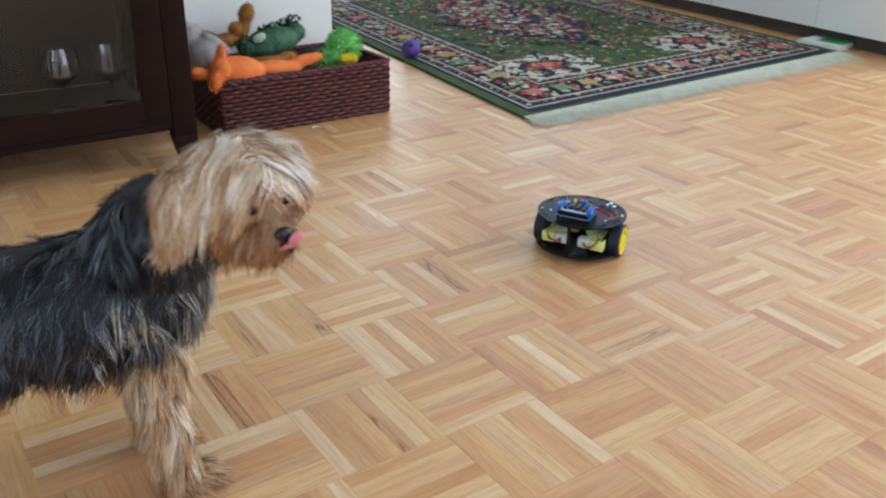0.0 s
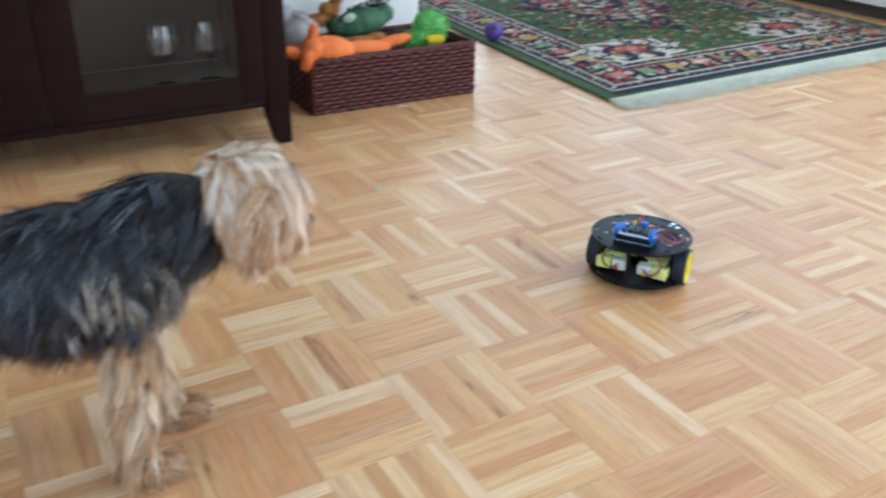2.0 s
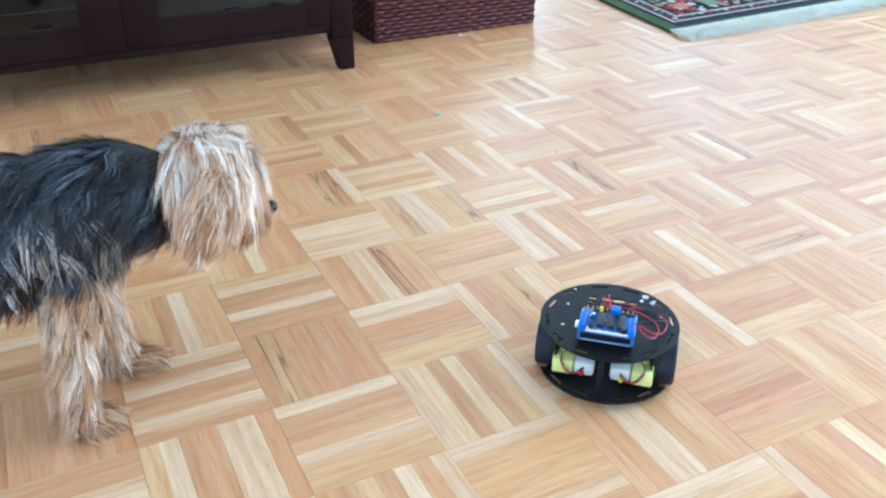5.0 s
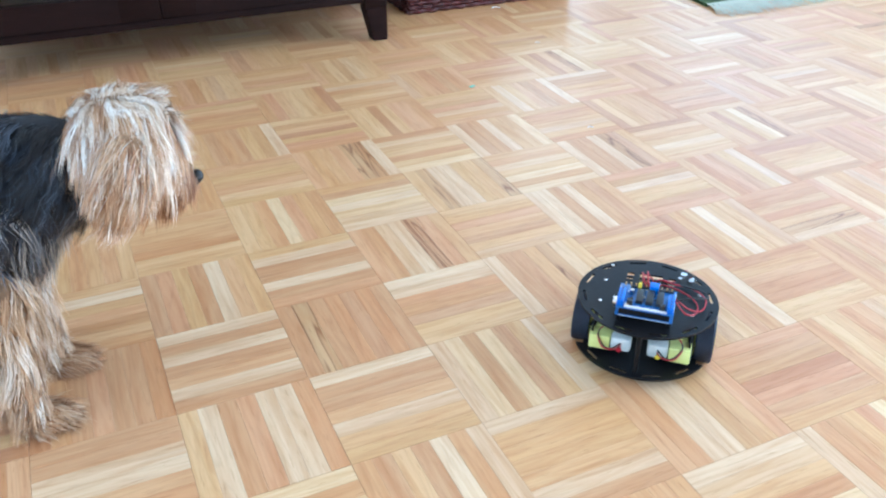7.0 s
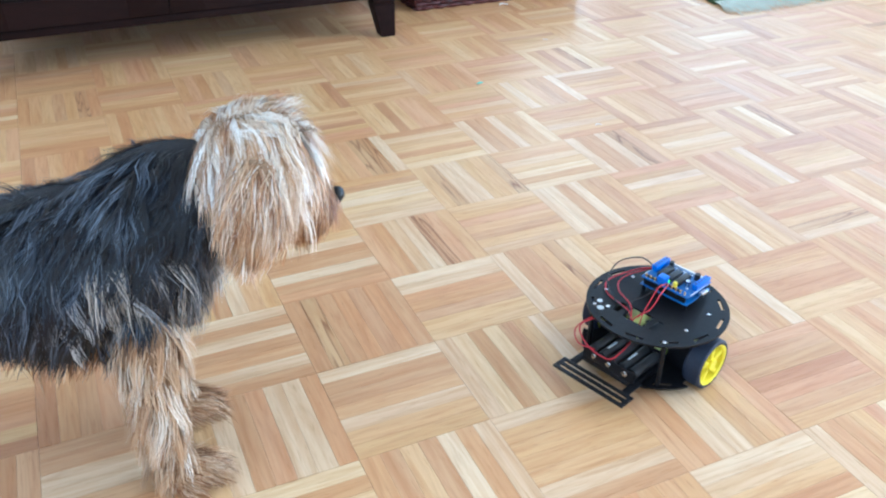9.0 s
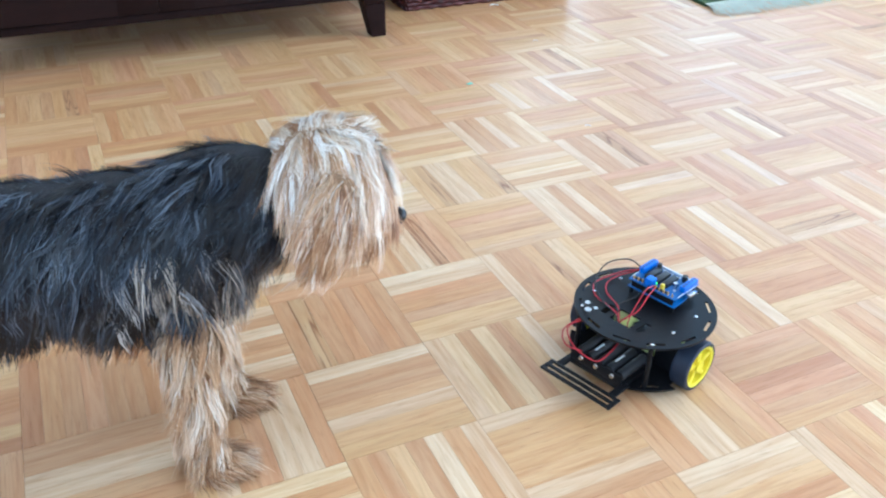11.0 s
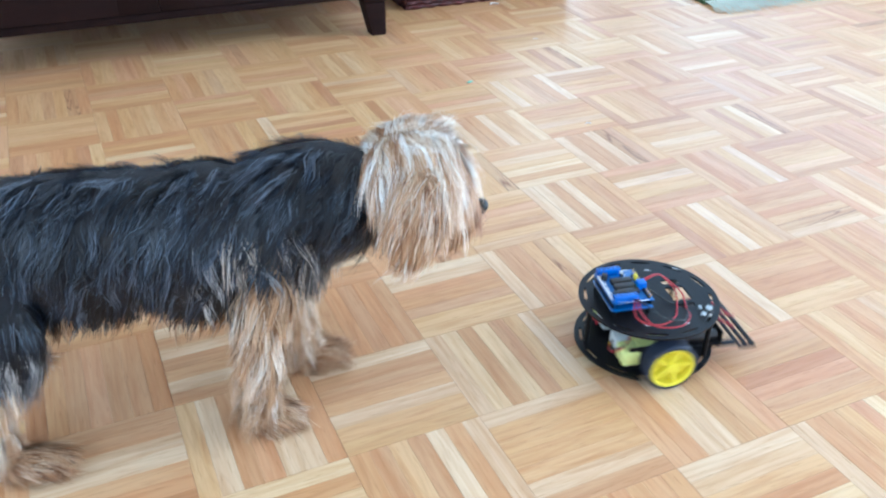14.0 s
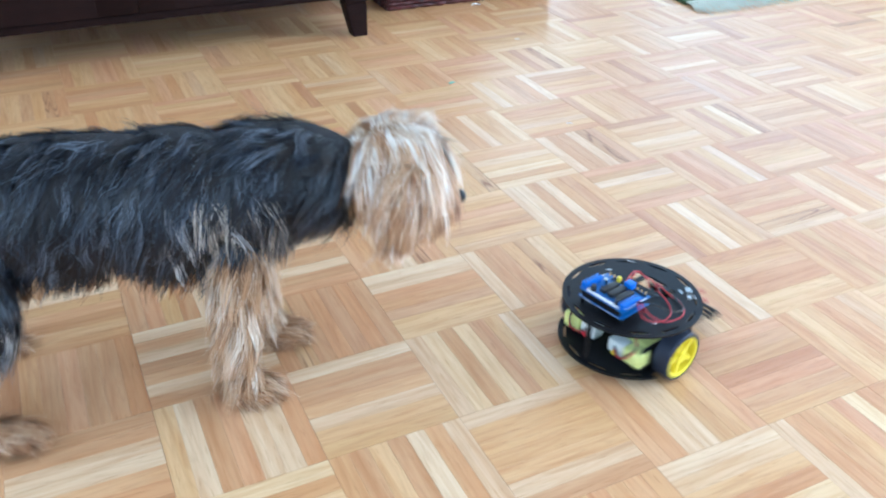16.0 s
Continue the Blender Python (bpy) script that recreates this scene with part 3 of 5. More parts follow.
    flat("medallion", NAVY, navy2, 0.0124)
    flat("palmette_petal", CREAM, [p for p in cream2 if len(p) != 18], 0.0136)
    flat("palmette_heart", RED, red2, 0.0138)
    for k, (material, polys) in sets.items():
        flat("flower_" + k, material, polys, 0.0150)
    # fringe
    vs, fs = [], []
    for end, sgn in ((0.0, -1), (Lg, 1)):
        for i in range(900):
            u = W * (i + rng.random()) / 900
            ln, du = rng.uniform(0.085, 0.128), rng.uniform(-0.032, 0.032)
            p = [(u, end, 0.008), (u + du * 0.4, end + sgn * ln * 0.5, 0.006 + rng.uniform(0, 0.004)), (u + du, end + sgn * ln, 0.002 + rng.uniform(0, 0.002))]
            k = len(vs)
            for q, w in zip(p, (0.0016, 0.0016, 0.0007)):
                vs += [m4 @ Vector((q[0] - w, q[1], q[2])), m4 @ Vector((q[0], q[1], q[2] + w)), m4 @ Vector((q[0] + w, q[1], q[2]))]
            for a in (0, 3):
                fs += [(k + a, k + a + 1, k + a + 4, k + a + 3), (k + a + 1, k + a + 2, k + a + 5, k + a + 4)]
    fr = raw_part("fringe", vs, fs, wool("fringe", (0.50, 0.53, 0.45), (0.64, 0.67, 0.58)), th, "pale cotton fringe")
    tagged(fr, kind="stuff")
    return th


def white_cabinet():
    """Low run of white lacquered units on a plinth, set back; its dark colour paints the shade there."""
    base = pose(3.487, 1.223, 0, 0, 0, -5)
    for k in range(-1, 3):
        th = thing("white_cabinet", base @ pose(0, k * 0.6, 0), "white lacquered base cabinet with a plain door", "cabinet", "white base cabinets")
        part("body", box(0.021, 0.001, 0.075, 0.55, 0.599, 0.84), WHITE, th)
        part("door", box(0, 0.002, 0.062, 0.018, 0.598, 0.838, 0.002), WHITE, th, "plain white door")
        part("plinth", box(0.06, 0.0, 0.0, 0.075, 0.6, 0.074), GREYWOOD, th, "recessed plinth coloured dark for the shade under the cabinet")
    top = part("worktop", box(-0.02, -0.6, 0.842, 0.58, 1.8, 0.875, 0.003), GREYWOOD, at=base)
    tagged(top, "grey worktop on the white cabinets", "worktop")
    th = thing("paper_box", base @ pose(-0.03, -0.085, 0, 0, 0, 12), "flat green and white box under the white cabinet", "box")
    part("carton", box(-0.06, -0.09, 0.0, 0.10, 0.09, 0.022, 0.002), noisy("white_card", (0.62, 0.66, 0.64), (0.75, 0.78, 0.76), 20, 0.5, 0.05), th)
    part("label_field", box(-0.02, -0.0905, 0.0221, 0.09, 0.03, 0.0229), noisy("green_print", (0.04, 0.30, 0.08), (0.07, 0.40, 0.12), 20, 0.5, 0.05), th, "green printed field")


glass_cabinet()
goblet(0.490, 1.255, 0.131, 0.98, "clear wine glass with round bowl", 0.049)
goblet(0.602, 1.245, 0.131, 1.00, "clear wine glass with round bowl", 0.045)
goblet(0.03, 1.30, 0.131, 0.95, "tall clear wine glass", 0.045)
basket()
toys()
rug()
white_cabinet()
crumb = noisy("crumb", (0.7, 0.68, 0.64), (0.8, 0.78, 0.74), 60, 0.8, 0.3)
for x, y, s in ((1.119, 1.18, 1.0), (1.073, 0.863, 0.45), (0.902, 0.352, 0.45)):
    bm = add_tube(bmesh.new(), smooth_path([(-0.012, 0, 0.002), (-0.006, 0.008, 0.003), (0.006, 0.007, 0.002), (0.012, -0.002, 0.002)], 4), 0.0022, 5)
    bmesh.ops.scale(bm, vec=(s, s, s), verts=bm.verts)
    tagged(part("paper_scrap", bm, crumb, at=pose(x, y, 0.0006)), "tiny white shred on the parquet", "scrap", "shreds on the floor")
bm = box(-0.007, -0.004, 0, 0.007, 0.004, 0.002, 0.0008)
tagged(part("green_scrap", bm, noisy("mint_paper", (0.2, 0.5, 0.38), (0.3, 0.6, 0.46), 60, 0.7, 0.1), at=pose(0.785, 0.654, 0.0006, 0, 0, 20)), "tiny mint-green scrap on the parquet", "scrap")


# ---- robot ----
def disc(r, z0, z1, holes=(), seg=64):
    """A round plate with rectangular openings (cx, cy, half x, half y, turn) cut through it."""
    bm = bmesh.new()
    add_cyl(bm, r, r, z0, z1, seg)
    me = bpy.data.meshes.new("plate_blank")
    bm.to_mesh(me)
    bm.free()
    ob = new("plate_blank", me)
    cutter = bmesh.new()
    for cx, cy, hx, hy, a in holes:
        add_box(cutter, -hx, -hy, z0 - 0.01, hx, hy, z1 + 0.01, 0, pose(cx, cy, 0, 0, 0, a))
    mc = bpy.data.meshes.new("plate_cutter")
    cutter.to_mesh(mc)
    cutter.free()
    oc = new("plate_cutter", mc)
    b = ob.modifiers.new("cut", "BOOLEAN")
    b.operation, b.object, b.solver = "DIFFERENCE", oc, "EXACT"
    dg = bpy.context.evaluated_depsgraph_get()
    out = bmesh.new()
    out.from_mesh(ob.evaluated_get(dg).to_mesh())
    for o in (ob, oc):
        bpy.data.objects.remove(o)
    return out


def robot():
    """Two-wheeled round robot; x is its front, origin on the floor below the axle's middle."""
    th = thing("robot_car", pose(1.208, 0.199, 0, 0, 0, 37), "small round black two-wheeled robot with a blue circuit board on top", "robot")
    R = 0.0870
    slots = []
    for k in range(12):
        a = math.radians(15 + 30 * k)
        slots.append((0.0783 * math.cos(a), 0.0783 * math.sin(a), 0.0019, 0.0112, math.degrees(a)))
    wheelcut = [(0, s * 0.088, 0.036, 0.0175, 0) for s in (-1, 1)]
    top_holes = slots + [(0.040, 0.0, 0.0125, 0.0145, 0), (0.040, 0.0265, 0.0105, 0.0042, 0), (0.040, -0.0265, 0.0105, 0.0042, 0)]
    top = part("top_plate", disc(R, 0.071, 0.0735, top_holes), BLACK, th, "round black top plate with slots", at=pose(0, 0, 0.004))
    part("bottom_plate", disc(R, 0.0125, 0.0150, [s for s in slots if abs(s[1]) < 0.06] + wheelcut), BLACK, th, "round black bottom plate")
    for x, y in ((0.06, 0.052), (0.06, -0.052), (-0.076, 0.0)):
        part("spacer", add_cyl(bmesh.new(), 0.0032, 0.0032, 0.0151, 0.0749, 12), BLACK, th, at=pose(x, y, 0))
    for x, y in ((0.060, 0.052), (0.058, -0.052), (-0.026, 0.056), (-0.026, -0.056), (0.022, 0.056), (0.022, -0.062)):
        part("screw", lathe([(0.0024, 0), (0.0024, 0.0006), (0.0015, 0.0012), (0, 0.0014)], 12), STEEL, top, "bright screw head", at=pose(x, y, 0.0736))
    # toggle switch hardware
    part("switch_nut", add_cyl(bmesh.new(), 0.0052, 0.0048, 0.0736, 0.0765, 6), STEEL, top, "steel switch nut", at=pose(0.062, -0.040, 0))
    part("switch_nut", add_cyl(bmesh.new(), 0.0042, 0.0038, 0.0736, 0.0762, 6), STEEL, top, "steel switch nut", at=pose(0.050, -0.050, 0))
    part("switch_nut", add_cyl(bmesh.new(), 0.0032, 0.0030, 0.0736, 0.0758, 6), STEEL, top, "steel switch nut", at=pose(0.052, -0.036, 0))
    # wheels
    for s in (1, -1):
        wh = new("wheel")
        wh.parent = th
        wh.matrix_basis = pose(0, s * 0.0765, 0.0325)
        turn = pose(0, 0, 0, -90, 0, 0)
        prof = [(0.0272, -0.0112), (0.0308, -0.0112), (0.0322, -0.0098)]
        for g in range(-3, 4):
            prof += [(0.0325, g * 0.0027 - 0.0010), (0.0325, g * 0.0027 + 0.0005), (0.0315, g * 0.0027 + 0.0008), (0.0315, g * 0.0027 + 0.0014)]
        tyre = lathe(prof + [(0.0322, 0.0098), (0.0308, 0.0112), (0.0272, 0.0112), (0.0272, -0.0112)], 48)
        bmesh.ops.transform(tyre, matrix=turn, verts=tyre.verts)
        part("tyre", tyre, RUBBER, wh, "black rubber tyre")
        rim = lathe([(0.0240, -0.0100), (0.0272, -0.0116), (0.0274, -0.0116), (0.0274, 0.0116), (0.0272, 0.0116), (0.0240, 0.0100), (0.0240, -0.0100)], 40)
        add_cyl(rim, 0.0075, 0.0075, -0.0112, 0.0112, 20)
        for k in range(5):
            add_box(rim, 0.0065, -0.0034, -0.0085, 0.0246, 0.0034, 0.0085, 0.0010, pose(0, 0, 0, 0, 0, 72 * k))
        add_cyl(rim, 0.0241, 0.0241, -0.002, 0.002, 32)
        bmesh.ops.transform(rim, matrix=turn, verts=rim.verts)
        part("rim", rim, YELLOW, wh, "yellow spoked plastic rim")
        WHEELS.append(wh)
        # gear motor lying rearwards of the axle
        mo = part("gear_motor", box(-0.030, s * 0.046 - 0.011 - (0.012 if s > 0 else 0.0), 0.021, 0.012, s * 0.046 + 0.011 + (0.012 if s < 0 else 0.0), 0.0435, 0.002), MOTOR, th, "pale yellow gear motor")
        bm = box(-0.052, s * 0.036, 0.022, -0.0305, s * 0.062, 0.0425, 0.002) if s > 0 else box(-0.052, s * 0.062, 0.022, -0.0305, s * 0.036, 0.0425, 0.002)
        part("motor_housing", bm, MOTOR, mo)
        k0, k1 = sorted((s * 0.033, s * 0.0605))
        part("motor_bracket", box(0.0125, k0, 0.0152, 0.0155, k1, 0.0748, 0.0006), BLACK, th, "black motor bracket")
        k0, k1 = sorted((s * 0.0585, s * 0.0605))
        part("side_plate", box(-0.045, k0, 0.0152, 0.012, k1, 0.0480, 0.0006), BLACK, th, "black motor side plate")
        n0, n1 = sorted((s * 0.008, s * 0.030))
        part("gear_nose", box(0.0125, n0, 0.024, 0.028, n1, 0.042, 0.002), MOTOR, mo)
        x0, x1 = (s * 0.010, s * 0.0355) if s > 0 else (s * 0.0355, s * 0.010)
        part("motor_cap", box(-0.051, x0, 0.0225, -0.0310, x1, 0.0420, 0.004), CLEAR, mo, "milky plastic motor end")
        bm = add_cyl(bmesh.new(), 0.0025, 0.0025, 0.0, 0.03, 10, pose(0, s * 0.052, 0.0325, -90 * s, 0, 0))
        part("axle", bm, STEEL, mo)
        for c, (w, dz) in enumerate(((REDW, 0.0), (BLACKW, 0.004))):
            pts = smooth_path([(-0.051, s * 0.022, 0.032 + dz), (-0.058, s * (0.03 + 0.004 * c), 0.030), (-0.060, s * 0.045, 0.034 + dz), (-0.045, s * 0.05, 0.048), (-0.02, s * 0.02, 0.062), (0.03, s * 0.006, 0.068)])
            part("wire", add_tube(bmesh.new(), pts, 0.0009, 6), w, th, "thin motor wire")
        part("capacitor", add_cyl(bmesh.new(), 0.0032, 0.0032, 0, 0.0018, 12, pose(-0.0535, s * 0.024, 0.028, 0, -90, 0)), YELLOWLED if s < 0 else REDW, mo, "small round capacitor")
    # caster
    part("caster", add_ball(bmesh.new(), (0.07, 0, 0.0063), (0.0063, 0.0063, 0.0063), sub=2), STEEL, th, "small ball caster")
    # battery holder with cells
    holder = part("battery_holder", box(0.030, -0.038, 0.0151, 0.0905, 0.038, 0.0225, 0.001), BLACK, th, "black plastic battery holder")
    part("front_wall", box(0.0885, -0.038, 0.0226, 0.0905, 0.038, 0.038, 0.0008), BLACK, holder)
    part("rear_wall", box(0.030, -0.038, 0.0226, 0.032, 0.038, 0.038, 0.0008), BLACK, holder)
    for k in range(5):
        y = -0.0300 + 0.015 * k
        cell = lathe([(0, 0), (0.0068, 0), (0.0068, 0.050), (0.0028, 0.0502), (0.0028, 0.052), (0, 0.052)], 16)
        bmesh.ops.transform(cell, matrix=pose(0.034, y, 0.0302, 0, 90, 0), verts=cell.verts)
        ob = part("battery", cell, CHIP, holder, "black battery cell")
        if k % 2:
            part("cell_print", box(0.054, y - 0.0014, 0.03705, 0.072, y + 0.0014, 0.0373), PALEW, holder, "pale printed strip on a battery")
    for y in (-0.022, 0.0, 0.024):
        part("contact", lathe([(0.0036, 0), (0.003, 0.0012), (0, 0.0016)], 12), STEEL, holder, "steel contact rivet", at=pose(0.0906, y, 0.031, 0, 90, 0))
    # slotted sensor bracket in front
    br = bmesh.new()
    for y0, y1, x0, x1 in ((-0.052, 0.052, 0.108, 0.1125), (-0.052, 0.052, 0.1165, 0.1215), (-0.052, 0.052, 0.1255, 0.131), (-0.052, -0.046, 0.1125, 0.1255), (0.046, 0.052, 0.1125, 0.1255),
                           (-0.044, -0.034, 0.080, 0.108), (0.034, 0.044, 0.080, 0.108)):
        add_box(br, x0, y0, 0.0196, x1, y1, 0.0222, 0.0006)
    part("front_bracket", br, BLACK, th, "black slotted bracket in front")
    # circuit boards
    ax, ay = -0.036, 0.0
    board = part("controller_board", box(ax - 0.0265, ay - 0.034, 0.0815, ax + 0.0265, ay + 0.034, 0.0832, 0.0005), PCB, th, "blue controller board", at=pose(0, 0, 0.004))
    for x, y in ((-0.022, -0.030), (-0.022, 0.030), (0.022, -0.030), (0.022, 0.030)):
        part("post", add_cyl(bmesh.new(), 0.0025, 0.0025, 0.0736, 0.0814, 10), BLACK, board, at=pose(ax + x, ay + y, 0))
    for x in (-0.0238, 0.0238):
        part("header", box(ax + x - 0.0013, ay - 0.030, 0.0833, ax + x + 0.0013, ay + 0.030, 0.0920, 0.0003), BLACK, board, "black pin header")
    part("usb_socket", box(ax - 0.012, ay + 0.022, 0.0833, ax + 0.000, ay + 0.039, 0.0905, 0.0006), STEEL, board, "steel socket")
    sh = part("shield_board", box(ax - 0.0265, ay - 0.034, 0.0921, ax + 0.0265, ay + 0.034, 0.0937, 0.0005), PCB, th, "blue motor shield board", at=pose(0, 0, 0.004))
    for y in (-1, 1):
        t0, t1 = sorted((y * 0.0335, y * 0.0255))
        part("terminal_block", box(ax - 0.024, t0, 0.0938, ax + 0.006, t1, 0.1018, 0.0008), BLUEPL, sh, "blue screw terminal block")
        for k in range(5):
            part("terminal_screw", add_cyl(bmesh.new(), 0.0014, 0.0014, 0.1018, 0.1022, 8), CHIP, sh, at=pose(ax - 0.021 + 0.006 * k, (t0 + t1) / 2, 0))
    part("power_terminal", box(ax + 0.014, -0.0065 - 0.006, 0.0938, ax + 0.025, 0.0045 - 0.006, 0.1035, 0.0008), BLUEPL, sh, "blue power terminal")
    for y in (-0.016, -0.004, 0.008):
        part("chip", box(ax - 0.014, y - 0.0042, 0.0938, ax + 0.013, y + 0.0042, 0.0990, 0.0005), CHIP, sh, "black driver chip")
    for x, y, r in ((-0.018, 0.0185, 0.0036), (0.004, 0.0185, 0.0028), (-0.019, -0.020, 0.003)):
        part("capacitor", add_cyl(bmesh.new(), r, r, 0.0938, 0.1015, 14), CHIP if r > 0.0029 else STEEL, sh, at=pose(ax + x, y, 0))
    rng = random.Random(2)
    for k in range(16):
        x, y = ax + rng.uniform(-0.018, 0.020), rng.uniform(-0.022, 0.022)
        part("resistor", box(x - 0.0008, y - 0.0014, 0.0938, x + 0.0008, y + 0.0014, 0.0948), (CHIP, PALEW, STEEL)[k % 3], sh)
    part("yellow_jumper", box(ax + 0.017, 0.008, 0.0938, ax + 0.0215, 0.0125, 0.1025, 0.0006), YELLOWLED, sh, "yellow jumper cap")
    part("led", add_cyl(bmesh.new(), 0.0020, 0.0016, 0.0938, 0.0972, 10), GREENLED, sh, "glowing green LED", at=pose(ax + 0.012, -0.003, 0))
    part("pin_row", box(ax - 0.0255, -0.026, 0.0938, ax - 0.0235, 0.024, 0.0962, 0.0002), PALEW, sh, "pale printed pin labels")
    for k in range(10):
        part("pin", box(ax + 0.0228, -0.029 + 0.0062 * k, 0.0938, ax + 0.0240, -0.0275 + 0.0062 * k, 0.0985), BRASS, sh)
    for y in (-0.022, -0.012, -0.002, 0.008, 0.018):
        part("print_bar", box(ax - 0.0215, y - 0.0032, 0.0938, ax - 0.0195, y + 0.0032, 0.09405), PALEW, sh, "pale printed bar")
    for y in (-0.034, 0.0338):
        part("edge_pad", box(ax - 0.020, min(y, y * 0.965), 0.0938, ax + 0.020, max(y, y * 0.965), 0.0941), PALEW, sh, "pale solder edge")
    part("reset_button", box(ax - 0.0235, 0.019, 0.0938, ax - 0.0185, 0.024, 0.0975, 0.0004), STEEL, sh, "small metal push button")
    part("pin_header", box(ax + 0.020, -0.031, 0.0938, ax + 0.0225, 0.020, 0.0962, 0.0002), CHIP, sh, "black pin header")
    part("edge_line", box(ax - 0.0268, -0.030, 0.0822, ax - 0.0266, 0.030, 0.0828), PALEW, board, "pale printed edge line")
    # wires over the top plate
    runs = [(REDW, [(ax + 0.006, -0.033, 0.098), (ax + 0.004, -0.050, 0.088), (-0.018, -0.066, 0.079), (0.010, -0.070, 0.078), (0.030, -0.054, 0.077), (0.036, -0.030, 0.076), (0.042, -0.010, 0.075), (0.046, -0.002, 0.055)]),
            (REDW, [(ax + 0.002, -0.033, 0.098), (ax - 0.002, -0.048, 0.084), (-0.024, -0.060, 0.078), (-0.002, -0.060, 0.077), (0.016, -0.046, 0.077), (0.030, -0.018, 0.076), (0.044, -0.006, 0.058)]),
            (BLACKW, [(ax + 0.000, -0.033, 0.098), (-0.032, -0.052, 0.104), (-0.014, -0.072, 0.096), (0.016, -0.066, 0.084), (0.034, -0.040, 0.077), (0.042, -0.014, 0.074), (0.046, -0.004, 0.055)]),
            (REDW, [(ax + 0.024, 0.000, 0.098), (0.010, 0.004, 0.104), (0.026, 0.004, 0.090), (0.038, 0.004, 0.075), (0.044, 0.006, 0.055)]),
            (REDW, [(ax + 0.024, 0.004, 0.098), (0.012, 0.010, 0.100), (0.032, 0.010, 0.086), (0.046, -0.002, 0.072), (0.05, -0.004, 0.05)]),
            (BLACKW, [(ax + 0.022, -0.004, 0.098), (0.006, -0.012, 0.084), (0.022, -0.022, 0.076), (0.040, -0.012, 0.073), (0.048, -0.006, 0.05)]),
            (REDW, [(0.066, -0.034, 0.070), (0.094, -0.044, 0.064), (0.103, -0.024, 0.050), (0.100, 0.004, 0.044), (0.088, 0.012, 0.050), (0.060, 0.01, 0.056)]),
            (REDW, [(0.060, -0.040, 0.069), (0.090, -0.052, 0.056), (0.100, -0.040, 0.044), (0.092, -0.02, 0.040)])]
    for c, pts in runs:
        part("wire", add_tube(bmesh.new(), smooth_path(pts), 0.0009, 6), c, th, "thin insulated wire", at=pose(0, 0, 0.003))
    return th


WHEELS = []
ROBOT = robot()


# ---- dog ----
def hair_mat(name, stops, rough=0.40, spec=0.38, tip=1.25):
    """Hair whose tone goes mostly by lock, a little by strand, and pales towards its tip."""
    m = mat(name, (0.1, 0.1, 0.1), rough, spec=spec)
    geo = node(m, "ShaderNodeNewGeometry")
    lock, run = node(m, "ShaderNodeAttribute"), node(m, "ShaderNodeAttribute")
    lock.attribute_name, run.attribute_name = "lock", "run"
    tone = mix(m, 0.42, lock.outputs["Fac"], geo.outputs["Random Per Island"])
    base = ramp(m, tone, stops)
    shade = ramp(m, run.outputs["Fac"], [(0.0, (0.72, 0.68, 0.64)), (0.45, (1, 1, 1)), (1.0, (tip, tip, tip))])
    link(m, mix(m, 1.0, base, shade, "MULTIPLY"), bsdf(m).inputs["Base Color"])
    return m


# black coat; its blue-grey upper stops paint window sheen into the colour
BLACK_SHEEN_FUR = hair_mat("black_coat_sheen", [(0.15, (0.003, 0.003, 0.005)), (0.50, (0.007, 0.009, 0.014)), (0.70, (0.020, 0.029, 0.049)), (0.90, (0.14, 0.17, 0.22))], 0.32, 0.45)
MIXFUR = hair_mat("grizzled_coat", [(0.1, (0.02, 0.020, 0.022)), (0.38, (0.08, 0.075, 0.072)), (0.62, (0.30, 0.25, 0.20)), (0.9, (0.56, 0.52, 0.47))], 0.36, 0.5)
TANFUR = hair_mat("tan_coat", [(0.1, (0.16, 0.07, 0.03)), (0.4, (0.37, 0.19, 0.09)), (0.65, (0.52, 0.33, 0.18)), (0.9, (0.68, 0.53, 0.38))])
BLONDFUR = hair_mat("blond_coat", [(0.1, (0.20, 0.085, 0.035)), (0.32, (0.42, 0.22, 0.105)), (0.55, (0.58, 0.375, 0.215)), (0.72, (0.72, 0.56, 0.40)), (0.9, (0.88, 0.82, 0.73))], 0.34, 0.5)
# pale hair, whitened further so its colour carries the window's glare
PALE_SHEEN_FUR = hair_mat("pale_crown_sheen", [(0.1, (0.54, 0.39, 0.26)), (0.4, (0.74, 0.62, 0.48)), (0.72, (0.90, 0.87, 0.82))], 0.28, 0.8, 1.05)
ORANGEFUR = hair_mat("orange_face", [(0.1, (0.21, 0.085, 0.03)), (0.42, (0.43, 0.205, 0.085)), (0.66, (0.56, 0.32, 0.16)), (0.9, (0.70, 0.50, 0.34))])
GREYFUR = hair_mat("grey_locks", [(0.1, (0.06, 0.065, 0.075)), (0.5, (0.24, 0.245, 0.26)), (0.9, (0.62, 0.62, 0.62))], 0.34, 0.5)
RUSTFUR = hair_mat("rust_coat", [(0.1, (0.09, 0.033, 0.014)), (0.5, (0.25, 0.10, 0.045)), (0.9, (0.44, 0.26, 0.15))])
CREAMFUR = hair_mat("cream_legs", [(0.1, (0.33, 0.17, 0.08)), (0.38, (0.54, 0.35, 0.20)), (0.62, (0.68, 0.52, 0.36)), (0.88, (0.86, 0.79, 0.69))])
SKIN_DARK = noisy("dark_underfur", (0.008, 0.008, 0.010), (0.02, 0.02, 0.024), 60, 0.9, 0.4)
SKIN_TAN = noisy("tan_underfur", (0.20, 0.115, 0.06), (0.32, 0.20, 0.11), 60, 0.9, 0.4)
NOSE = noisy("nose_leather", (0.006, 0.006, 0.007), (0.014, 0.013, 0.014), 120, 0.35, 0.3, dist=0.001)
EYE = mat("eye", (0.01, 0.006, 0.004), 0.08)
